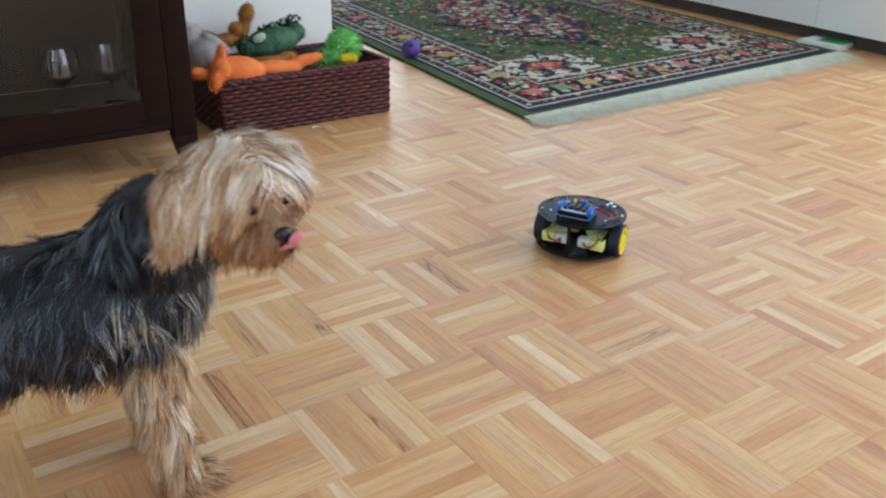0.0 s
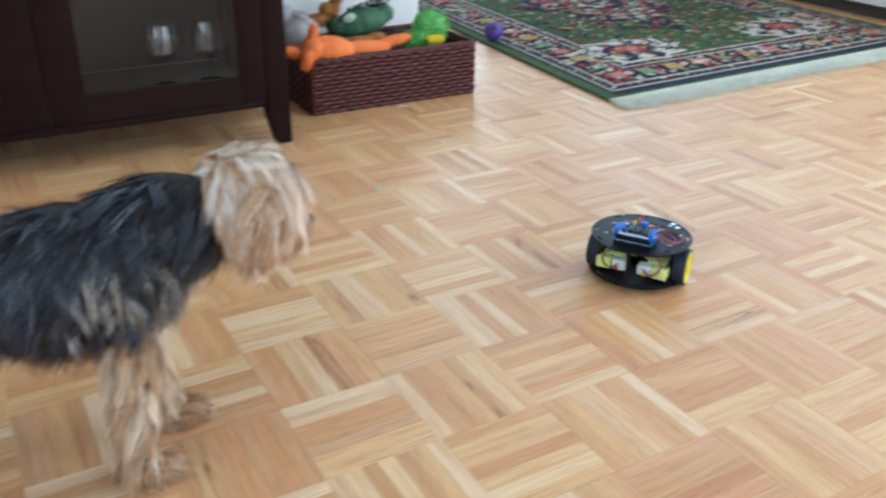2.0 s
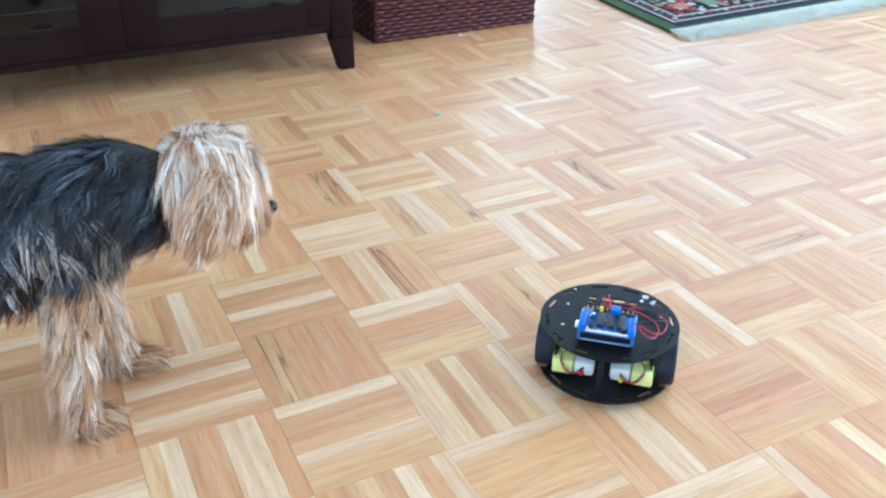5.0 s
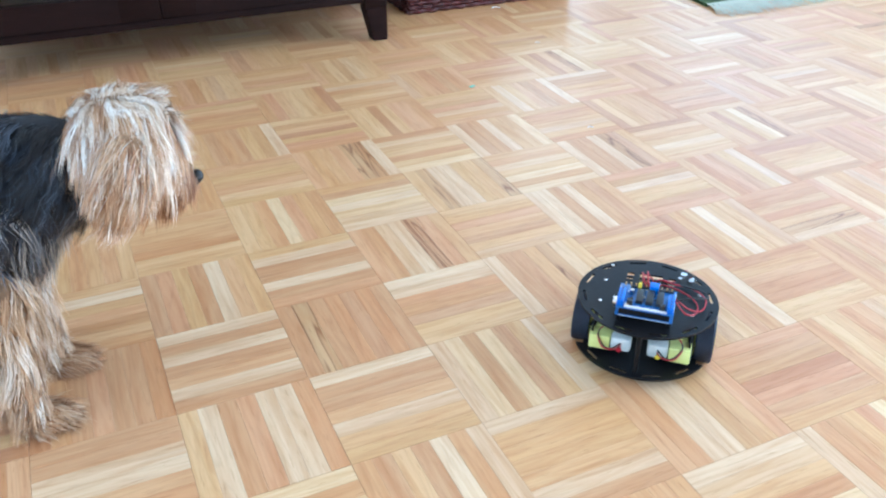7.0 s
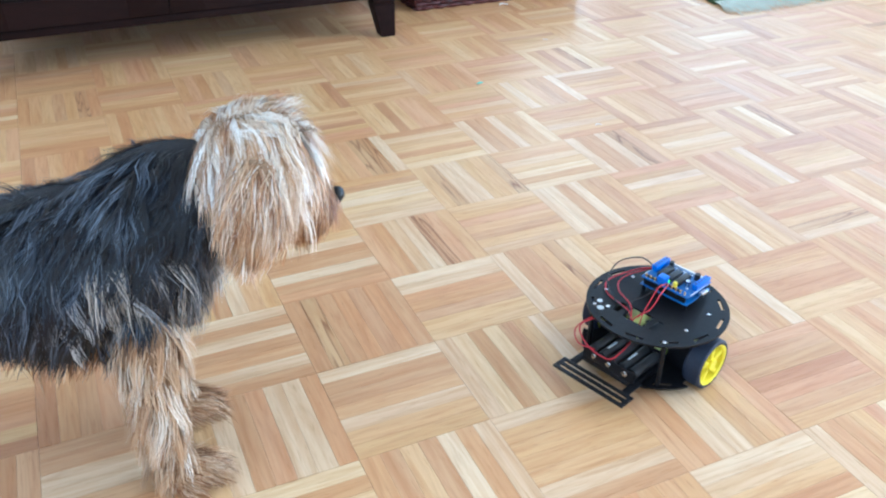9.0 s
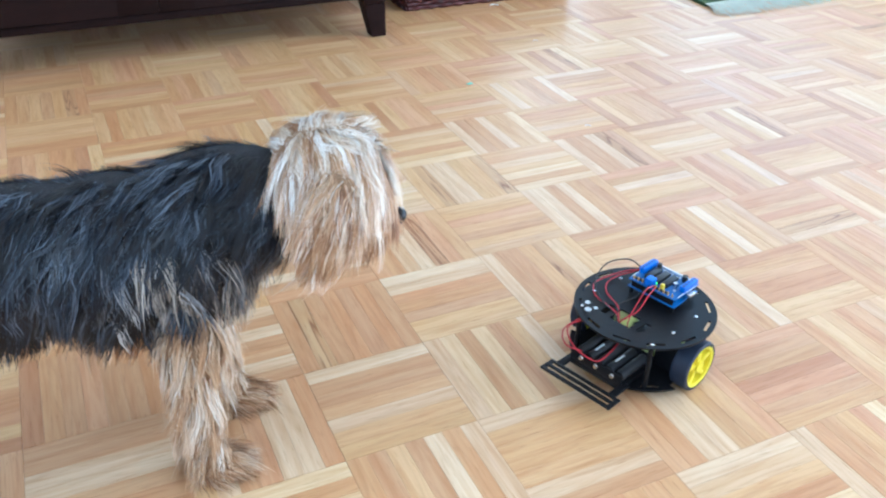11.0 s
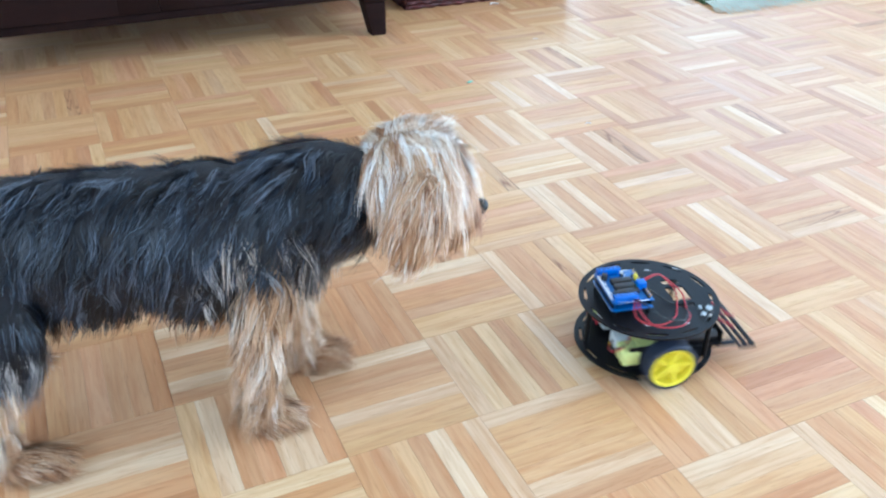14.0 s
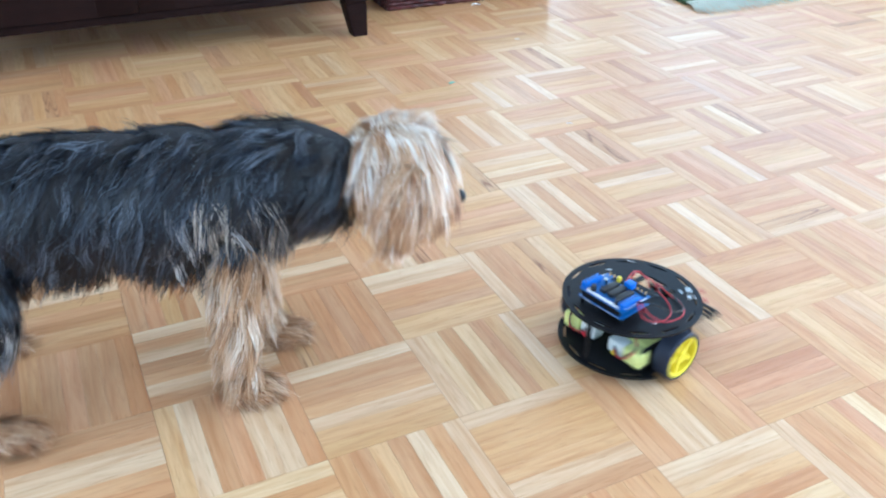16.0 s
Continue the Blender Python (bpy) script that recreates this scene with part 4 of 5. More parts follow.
TONGUE = noisy("tongue", (0.55, 0.16, 0.20), (0.65, 0.24, 0.27), 80, 0.35, 0.2)


def fur(name, balls, count, length, width, comb, material, parent, keep=None, seed=1, lift=0.35, droop=0.6, spread=0.10, per=7, label="", wave=0.35, clump=0.0042):
    """Locks of tapered hair ribbons rooted on ellipsoids; comb(p, n) gives the lie of the hair."""
    rng = random.Random(seed)
    areas = [(r[0] * r[1] + r[1] * r[2] + r[0] * r[2]) for _, r, _ in balls]
    mats = [pose(*at, *turn) for at, _, turn in balls]
    inv = [m.inverted() for m in mats]
    vs, fs, tone, runs = [], [], [], []
    made, tries = 0, 0
    while made < count and tries < count * 12:
        tries += 1
        b = rng.choices(range(len(balls)), areas)[0]
        r = balls[b][1]
        d = Vector((rng.gauss(0, 1), rng.gauss(0, 1), rng.gauss(0, 1))).normalized()
        p = mats[b] @ Vector([d[i] * r[i] for i in range(3)])
        n = (mats[b].to_3x3() @ Vector([d[i] / r[i] for i in range(3)])).normalized()
        if keep and not keep(p, n):
            continue
        if any(k != b and sum(((inv[k] @ p)[i] / balls[k][1][i]) ** 2 for i in range(3)) < 0.85 for k in range(len(balls))):
            continue
        made += 1
        lie = Vector(comb(p, n)).normalized()
        lie = (lie - 0.8 * lie.dot(n) * n).normalized()
        lock_len = length * rng.uniform(0.65, 1.25)
        wob = Vector((rng.gauss(0, spread), rng.gauss(0, spread), rng.gauss(0, spread)))
        curl, phase, shade = rng.uniform(-wave, wave), rng.uniform(0, 6.28), rng.random()
        for _ in range(per):
            jit = Vector((rng.gauss(0, 1), rng.gauss(0, 1), rng.gauss(0, 1))) * clump
            q = p + jit - n * (jit.dot(n)) - n * 0.002
            L = lock_len * rng.uniform(0.75, 1.1)
            dirn = (lie + lift * n + wob - 12.0 * (jit - n * jit.dot(n)) + 0.30 * Vector((rng.gauss(0, spread), rng.gauss(0, spread), rng.gauss(0, spread)))).normalized()
            k0, seg, wdt = len(vs), 5, width * rng.uniform(0.6, 1.3)
            for s in range(seg + 1):
                side = dirn.cross(n)
                side = side.normalized() if side.length > 1e-4 else Vector((0, 1, 0))
                side = (side + 0.5 * n * rng.uniform(-1, 1)).normalized() if s == 0 else side
                w = wdt * (1 - 0.9 * (s / seg) ** 1.6)
                if s < seg:
                    vs += [q - side * w, q + side * w]
                else:
                    vs.append(q.copy())
                tone += [shade, shade] if s < seg else [shade]
                runs += [s / seg, s / seg] if s < seg else [1.0]
                q = q + dirn * (L / seg)
                dirn = (dirn + droop * (0.4 * lie + Vector((0, 0, -0.45))) * (1.4 / seg) - n * 0.10 + side * curl * math.sin(phase + 1.5 * s)).normalized()
            for s in range(seg - 1):
                k = k0 + 2 * s
                fs.append((k, k + 1, k + 3, k + 2))
            k = k0 + 2 * (seg - 1)
            fs.append((k, k + 1, k + 2))
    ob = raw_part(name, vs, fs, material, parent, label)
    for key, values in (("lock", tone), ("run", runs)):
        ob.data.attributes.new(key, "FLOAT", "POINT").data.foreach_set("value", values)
    return ob


def skin(name, balls, material, parent, label="", voxel=0.006, at=None):
    ob = part(name, blob_mesh(balls), material, parent, label, at=at)
    r = ob.modifiers.new("weld", "REMESH")
    r.mode, r.voxel_size, r.use_smooth_shade = "VOXEL", voxel, True
    return ob


def dog():
    """Long-haired terrier; x is its front, origin on the floor between its front paws."""
    th = thing("dog", pose(0.3, 0, 0), "shaggy terrier dog with black body and tan head and legs", "dog")
    body = [((-0.06, 0, 0.246), (0.105, 0.068, 0.086), (0, 0, 0)), ((-0.19, 0, 0.242), (0.115, 0.064, 0.082), (0, 0, 0)), ((-0.255, 0, 0.240), (0.095, 0.062, 0.078), (0, 0, 0)),
            ((0.012, 0, 0.252), (0.062, 0.060, 0.084), (0, 20, 0)), ((-0.300, 0, 0.236), (0.062, 0.06, 0.072), (0, 0, 0)),
            ((-0.155, 0, 0.268), (0.215, 0.048, 0.060), (0, 0, 0))]
    torso = skin("torso", body, SKIN_DARK, th, "body with long black and grizzled coat")
    sgn = lambda v: 1 if v >= 0 else -1
    comb_body = lambda p, n: (-0.30 + 0.1 * sgn(p.y), 0.35 * sgn(n.y) * (1 if n.z > 0.2 else 0), -1.0) if n.z < 0.75 else (-0.7, 0.7 * sgn(p.y), -0.2)
    fur("coat", body, 3300, 0.056, 0.0006, comb_body, BLACK_SHEEN_FUR, torso, lambda p, n: n.z > -0.35, 11, 0.06, 0.7, 0.10, 15, wave=0.95, clump=0.0044)
    fur("flank_fringe", body, 80, 0.055, 0.0006, comb_body, GREYFUR, torso, lambda p, n: -0.75 < n.z < 0.25 and p.x > -0.045, 12, 0.15, 0.7, 0.14)
    fur("chest_fur", body, 420, 0.055, 0.0006, lambda p, n: (0.1, 0.1 * sgn(p.y), -1), MIXFUR, torso, lambda p, n: p.x > -0.035 and n.z < 0.35, 13, 0.2, 0.7, 0.14)
    fur("rear_fringe", body, 260, 0.050, 0.0007, comb_body, BLACK_SHEEN_FUR, torso, lambda p, n: -0.75 < n.z < 0.0 and p.x < -0.03, 15, 0.15, 0.7, 0.14, 10, wave=0.7)
    fur("shoulder_locks", body, 110, 0.055, 0.0007, lambda p, n: (0.15, 0.1 * sgn(p.y), -1), GREYFUR, torso, lambda p, n: p.x > -0.075 and -0.3 < n.z < 0.35, 16, 0.25, 0.7, 0.14, 11, wave=0.7)
    fur("belly_fur", body, 200, 0.05, 0.0010, lambda p, n: (-0.3, 0.2 * sgn(p.y), -1), TANFUR, torso, lambda p, n: n.z < -0.5, 14, 0.3, 0.5, 0.15)
    neck_b = [((0, 0, 0.0), (0.060, 0.051, 0.092), (0, 0, 0))]
    neck = skin("neck", neck_b, SKIN_DARK, th, "neck with black coat")
    fur("mane", neck_b, 900, 0.055, 0.0006, lambda p, n: (0.8, 0.22 * sgn(p.y), -0.55), BLACK_SHEEN_FUR, neck, lambda p, n: n.x < 0.9, 21, 0.26, 0.3, 0.13, 14, wave=0.9, clump=0.0036)
    fur("throat_fur", neck_b, 170, 0.050, 0.0007, lambda p, n: (1, 0.1 * sgn(p.y), -0.4), MIXFUR, neck, lambda p, n: n.x > 0.6, 22, 0.3, 0.3, 0.12)
    # head
    hb = [((-0.008, 0, 0.008), (0.058, 0.064, 0.057), (0, 0, 0)), ((0.040, 0, -0.020), (0.032, 0.027, 0.026), (0, 10, 0)), ((0.012, 0, -0.025), (0.036, 0.036, 0.03), (0, 0, 0))]
    head = skin("head", hb, SKIN_TAN, th, "head with long blond and tan hair")
    side = lambda p: sgn(p.y + 0.014 * math.sin(911 * p.x + 577 * p.z))
    crown = lambda p, n: (0.50 + 4.0 * p.x, side(p) * (0.75 + abs(p.y) / 0.05), -0.55)
    clear = lambda p: min((p - Vector((0.052, y, 0.012))).length for y in (0.021, -0.021)) > 0.0095 and (p - Vector((0.074, 0, -0.014))).length > 0.014
    fur("crown_hair", hb, 520, 0.052, 0.0005, crown, BLONDFUR, head, lambda p, n: p.z > 0.012 and p.x < 0.014, 31, 0.20, 1.0, 0.09, 16, wave=0.5)
    # top and rear of the crown: window sheen painted as near-white hair
    fur("parting_hair", hb, 330, 0.050, 0.0005, crown, PALE_SHEEN_FUR, head, lambda p, n: p.z > 0.040 and p.x < 0.035 or (p.z > 0.026 and p.x < -0.022), 37, 0.22, 1.0, 0.10, 16, wave=0.5)
    fur("side_locks", hb, 230, 0.060, 0.0005, lambda p, n: (0.25, 0.55 * sgn(p.y), -1), BLONDFUR, head, lambda p, n: 0.022 < p.z < 0.054 and abs(p.y) > 0.018 and p.x < 0.030, 43, 0.38, 0.9, 0.08, 15, wave=0.5)
    fur("pale_locks", hb, 70, 0.054, 0.0005, lambda p, n: (0.10, 0.75 * sgn(p.y), -1), PALE_SHEEN_FUR, head, lambda p, n: 0.026 < p.z < 0.056 and abs(p.y) > 0.018 and p.x < 0.020, 44, 0.42, 0.9, 0.09, 14, wave=0.5)
    fur("topknot", hb, 16, 0.042, 0.0005, lambda p, n: (0.4, 0.4 * sgn(p.y), 0.5), PALE_SHEEN_FUR, head, lambda p, n: p.z > 0.048, 36, 0.8, 1.3, 0.18, 14)
    fur("cheek_hair", hb, 330, 0.044, 0.0005, lambda p, n: (0.10, 0.10 * sgn(p.y), -1), ORANGEFUR, head, lambda p, n: p.x < 0.016 and -0.03 < p.z < 0.04, 32, 0.18, 0.6, 0.10, 15, wave=0.5)
    fur("face_hair", hb, 260, 0.022, 0.0005, lambda p, n: (0.1, 0.6 * sgn(p.y), -0.8), ORANGEFUR, head, lambda p, n: p.x > 0.014 and p.z > -0.004 and clear(p), 38, 0.10, 0.6, 0.10, 14)
    fur("muzzle_hair", hb, 330, 0.030, 0.0005, lambda p, n: (0.10, 0.30 * sgn(p.y), -1), RUSTFUR, head, lambda p, n: p.x > 0.024 and p.z < 0.006 and clear(p), 33, 0.14, 0.6, 0.10, 14)
    fur("whiskers", hb, 170, 0.038, 0.0005, lambda p, n: (0.06, 0.35 * sgn(p.y), -1), ORANGEFUR, head, lambda p, n: p.x > 0.010 and p.z < 0.004 and abs(p.y) > 0.012 and clear(p), 39, 0.22, 0.6, 0.11, 14)
    fur("beard", hb, 190, 0.032, 0.0005, lambda p, n: (0.05, 0.1 * sgn(p.y), -1), ORANGEFUR, head, lambda p, n: n.z < -0.3 and p.x > -0.02, 34, 0.2, 0.4, 0.12, 13)
    fur("brow_hair", hb, 60, 0.020, 0.0005, lambda p, n: (0.5, 0.5 * sgn(p.y), -0.8), ORANGEFUR, head, lambda p, n: p.x > 0.030 and 0.016 < p.z < 0.034, 29, 0.30, 0.7, 0.12, 13)
    fur("fringe_hair", hb, 240, 0.046, 0.0005, lambda p, n: (0.55, 0.9 * side(p), -0.75), BLONDFUR, head, lambda p, n: p.x > -0.004 and p.z > 0.024 and (p.x < 0.012 or abs(p.y) > 0.016), 35, 0.20, 1.1, 0.10, 15, wave=0.5)
    for s in (1, -1):
        eb = [((-0.012, s * 0.074, 0.006), (0.028, 0.016, 0.042), (s * 12, 0, 0))]
        ear = skin("ear", eb, SKIN_TAN, head, "hanging ear with long tan hair", 0.004)
        fur("ear_hair", eb, 260, 0.042, 0.0005, lambda p, n: (-0.08, 0.1 * s, -1), BLONDFUR, ear, lambda p, n: n.y * s > -0.3, 40 + s, 0.14, 0.6, 0.08, 15, wave=0.5)
        part("eye", add_ball(bmesh.new(), (0.0450, s * 0.021, 0.010), (0.0068, 0.0068, 0.0068), sub=2), EYE, head, "dark shiny eye")
    nose = blob_mesh([((0.0705, 0, -0.013), (0.007, 0.010, 0.007), (0, 0, 0)), ((0.067, 0.005, -0.016), (0.007, 0.006, 0.006), (0, 0, 0)), ((0.067, -0.005, -0.016), (0.008, 0.006, 0.006), (0, 0, 0))])
    part("nose", nose, NOSE, head, "black leathery nose")
    tg = part("tongue", blob_mesh([((0.0, 0, 0.0), (0.022, 0.011, 0.004), (0, 0, 0)), ((0.018, 0, 0.005), (0.010, 0.010, 0.005), (0, -40, 0))]), TONGUE, head, "pink tongue")
    tg.matrix_basis = pose(0.046, 0, -0.024)
    legs = []
    for s, front in ((1, 1), (-1, 1), (1, 0), (-1, 0)):
        px = 0.0 if front else -0.270
        lb = ([((0.0, 0, -0.02), (0.030, 0.020, 0.055), (0, 0, 0)), ((0.0, 0, -0.10), (0.024, 0.023, 0.065), (0, 0, 0)), ((0.004, 0, -0.165), (0.021, 0.020, 0.03), (0, 0, 0))] if front else
              [((-0.005, 0, -0.04), (0.048, 0.028, 0.06), (0, 15, 0)), ((-0.028, 0, -0.11), (0.024, 0.021, 0.05), (0, 25, 0)), ((-0.03, 0, -0.155), (0.018, 0.017, 0.04), (0, -10, 0))])
        leg = skin("front_leg" if front else "hind_leg", lb[1:], SKIN_TAN, th, "leg with shaggy tan hair")
        skin("upper_leg", lb[:1], SKIN_TAN if front else SKIN_DARK, leg)
        leg.matrix_basis = pose(px, s * 0.052, 0.195)
        fur("shoulder_hair" if front else "thigh_hair", lb[:1], 50 if front else 130, 0.035 if front else 0.05, 0.0006, lambda p, n: (-0.15, 0.05, -1), BLACK_SHEEN_FUR, leg, lambda p, n: n.y * s > -0.3 and p.z > (0.020 if front else -0.06), 50 + s + front, 0.10, 0.6, 0.12, 12)
        fur("arm_hair", lb[:1], 170, 0.05, 0.0006, lambda p, n: (-0.15, 0.05, -1), CREAMFUR if front else GREYFUR, leg, lambda p, n: p.z < (0.018 if front else -0.05), 52 + s + front, 0.15, 0.6, 0.14, 12)
        fur("leg_hair", lb[1:], 380, 0.048, 0.0006, lambda p, n: (-0.2, 0.05 * sgn(p.y), -1), CREAMFUR, leg, None, 60 + s + front, 0.22, 0.5, 0.14, 11)
        ox = 0.012 if front else -0.004
        pb = [((ox, 0, -0.182), (0.026, 0.021, 0.013), (0, 0, 0)), ((ox + 0.016, 0.008, -0.185), (0.013, 0.008, 0.010), (0, 0, 0)), ((ox + 0.016, -0.008, -0.185), (0.013, 0.008, 0.010), (0, 0, 0))]
        paw = skin("paw", pb, SKIN_TAN, leg, "shaggy tan paw", 0.004)
        fur("paw_hair", pb, 230, 0.034, 0.0006, lambda p, n: (0.9, 0.25 * sgn(p.y), -0.35), TANFUR, paw, lambda p, n: n.z > -0.4, 70 + s + front, 0.25, 0.5, 0.14)
        legs.append(leg)
    tb = [((-0.370, 0, 0.285), (0.03, 0.014, 0.035), (0, -35, 0))]
    tail = skin("tail", tb, SKIN_DARK, th, "short black tail")
    fur("tail_hair", tb, 90, 0.06, 0.0010, lambda p, n: (-0.5, 0.1 * sgn(p.y), -0.6), BLACK_SHEEN_FUR, tail, None, 80, 0.3, 0.6, 0.14)
    return th, head, neck, legs, tg


DOG, HEAD, NECK, LEGS, TONGUE_PART = dog()


# ---- parquet ----
T, NS = 0.16, 7
NEAR = (0, 7, -3, 3)          # blocks whose strips are pieces of their own
# heartwood, sapwood and brown strips, as (block column, block row, strip)
DARK = {(2, 0, 4), (2, 2, 4), (2, 2, 5), (3, -1, 4), (3, 1, 6), (5, 1, 4), (6, -1, 1), (6, 4, 4), (-1, 5, 5), (7, 1, 5), (12, 3, 6), (1, -1, 1), (3, 1, 1)}
PALE = {(-1, 0, 5), (0, 0, 4), (0, -1, 6), (0, -1, 4), (0, -1, 1), (1, 0, 5), (1, 0, 2), (2, -1, 6), (2, -1, 5), (2, -2, 0), (2, -2, 6), (1, -2, 6), (1, -2, 2),
        (0, -2, 1), (0, -2, 4), (0, -2, 5), (-1, -2, 4), (-1, -2, 3), (1, -3, 4), (1, -3, 6), (2, -3, 6), (2, -3, 1), (3, -3, 2), (3, -3, 3), (4, -2, 6), (3, -4, 6),
        (4, -4, 0), (3, -1, 0), (4, 0, 0), (4, 0, 1), (4, 0, 3), (5, 0, 4), (6, 0, 5), (5, -1, 3), (5, 1, 0), (5, 1, 3), (3, 1, 2), (3, 1, 3), (2, 1, 3), (2, 1, 0),
        (2, 2, 6), (1, 3, 6), (3, 4, 5), (4, 2, 0), (4, 2, 3), (5, 3, 1), (5, 3, 6), (6, 3, 6), (2, 0, 3)}
BROWN = {(0, 0, 3), (0, -1, 5), (0, -1, 3), (0, -1, 0), (1, -1, 0), (1, -1, 2), (1, -1, 6), (1, 0, 4), (1, 0, 3), (1, 0, 1), (2, -2, 4), (1, -2, 5), (1, -2, 4), (0, -2, 2),
         (-1, -1, 2), (-1, -1, 4), (-1, -1, 5), (-1, -2, 6), (-1, -2, 5), (1, -3, 1), (1, -3, 3), (2, -3, 0), (4, -3, 5), (4, -3, 1), (3, -1, 1), (3, -1, 2), (4, 0, 2), (4, 0, 5),
         (5, 0, 1), (6, 0, 3), (7, 0, 6), (5, 1, 1), (5, 1, 2), (2, 1, 5), (1, 3, 1), (1, 3, 3), (4, 2, 1), (5, 3, 4), (6, 3, 5), (7, 2, 3), (9, 1, 2), (8, 0, 1), (8, 0, 2),
         (-1, 5, 3), (3, 0, 2), (6, 3, 4)}


def strip_mesh(name, along, material):
    a, b, c, h = T / 2 - 0.0002, T / NS / 2 - 0.00006, 0.00022, 0.008
    if along == "y":
        a, b = b, a
    vs = [(-a, -b, -h), (a, -b, -h), (a, b, -h), (-a, b, -h), (-a, -b, -c), (a, -b, -c), (a, b, -c), (-a, b, -c), (-a + c, -b + c, 0), (a - c, -b + c, 0), (a - c, b - c, 0), (-a + c, b - c, 0)]
    fs = [(0, 1, 5, 4), (1, 2, 6, 5), (2, 3, 7, 6), (3, 0, 4, 7), (4, 5, 9, 8), (5, 6, 10, 9), (6, 7, 11, 10), (7, 4, 8, 11), (8, 9, 10, 11)]
    me = bpy.data.meshes.new(name)
    me.from_pydata(vs, [], fs)
    me.materials.append(material)
    return me, vs, fs


def parquet():
    floor = structure("floor", box(X0, Y0, -0.05, X1, Y1, -0.0065), JOINT, "oak mosaic parquet floor in basket-weave squares")
    made = {(a, k): strip_mesh("strip", a, m) for a in "xy" for k, m in (("n", OAK[a, 0]), ("d", OAK_DARK[a]), ("p", OAK_PALE[a]), ("b", OAK_BROWN[a]))}
    rng = random.Random(5)
    rest = {"x": ([], []), "y": ([], []), "xd": ([], []), "yd": ([], []), "xp": ([], []), "yp": ([], []), "xb": ([], []), "yb": ([], [])}
    for i in range(math.floor(X0 / T), math.ceil(X1 / T)):
        for j in range(math.floor(Y0 / T), math.ceil(Y1 / T)):
            along = "x" if (i - j - 1) % 2 == 0 else "y"
            for k in range(NS):
                off = (k + 0.5) * T / NS
                c = Vector(((i + 0.5) * T, j * T + off, 0)) if along == "x" else Vector((i * T + off, (j + 0.5) * T, 0))
                c.z = rng.uniform(-0.00025, 0.0)
                tone = "d" if (i, j, k) in DARK else "p" if (i, j, k) in PALE else "b" if (i, j, k) in BROWN else "n"
                if NEAR[0] <= i < NEAR[1] and NEAR[2] <= j < NEAR[3]:
                    ob = new("strip", made[along, tone][0])
                    ob.parent = floor
                    ob.location = c
                elif X0 < c.x < X1 and Y0 < c.y < Y1:
                    vs, fs = rest[along + ("" if tone == "n" else tone)]
                    n = len(vs)
                    _, mv, mf = made[along, "n"]
                    vs += [(v[0] + c.x, v[1] + c.y, v[2] + c.z) for v in mv]
                    fs += [tuple(n + q for q in f) for f in mf]
    for key, (vs, fs) in rest.items():
        if vs:
            m = OAK[key, 1] if len(key) == 1 else {"d": OAK_DARK, "p": OAK_PALE, "b": OAK_BROWN}[key[1]][key[0]]
            tagged(raw_part("strips", vs, fs, m, floor, is_smooth=False), kind="stuff")


parquet()


# ---- what moves ----
def table(rows, t):
    """Linear reading of a table of rows (t, values...)."""
    if t <= rows[0][0]:
        return rows[0][1:]
    for a, b in zip(rows, rows[1:]):
        if a[0] <= t <= b[0]:
            f = (t - a[0]) / (b[0] - a[0])
            return tuple(p + f * (q - p) for p, q in zip(a[1:], b[1:]))
    return rows[-1][1:]


ROBOT_PLACE = [(0, 1.203, 0.190), (1.2, 1.203, 0.190), (1.5, 1.136, 0.147), (2.0, 1.013, 0.068), (2.5, 0.896, -0.005), (3.0, 0.793, -0.072), (3.2, 0.753, -0.105), (4.4, 0.590, -0.260), (4.9, 0.566, -0.283),
               (7.0, 0.566, -0.283), (8.2, 0.556, -0.300), (13.1, 0.554, -0.302), (13.5, 0.562, -0.304), (14.3, 0.566, -0.288), (15.2, 0.560, -0.302), (15.5, 0.568, -0.304), (16.0, 0.570, -0.294)]
ROBOT_YAW = [(0, 29), (1.5, 30), (2.1, 33), (2.7, 36), (3.2, 40), (5.0, 48), (7.05, 48), (7.2, 37), (7.3, 19), (7.4, -6), (7.5, -20), (7.6, -36), (7.7, -52), (7.8, -76), (7.9, -91), (8.0, -107), (8.1, -126), (8.2, -146), (8.35, -161), (13.1, -161),
             (13.2, -154), (13.3, -141), (13.4, -120), (13.5, -100), (13.6, -84), (13.7, -71), (13.8, -50), (13.9, -33), (14.0, -13), (14.1, 7), (14.2, 29), (14.3, 47), (14.4, 64), (14.5, 82), (14.6, 101), (14.7, 119),
             (14.8, 141), (14.9, 159), (15.0, 179), (15.1, 195), (15.2, 214), (15.3, 231), (15.4, 257), (15.5, 277), (15.6, 294), (15.7, 311), (15.8, 332), (15.9, 352), (16.0, 374)]
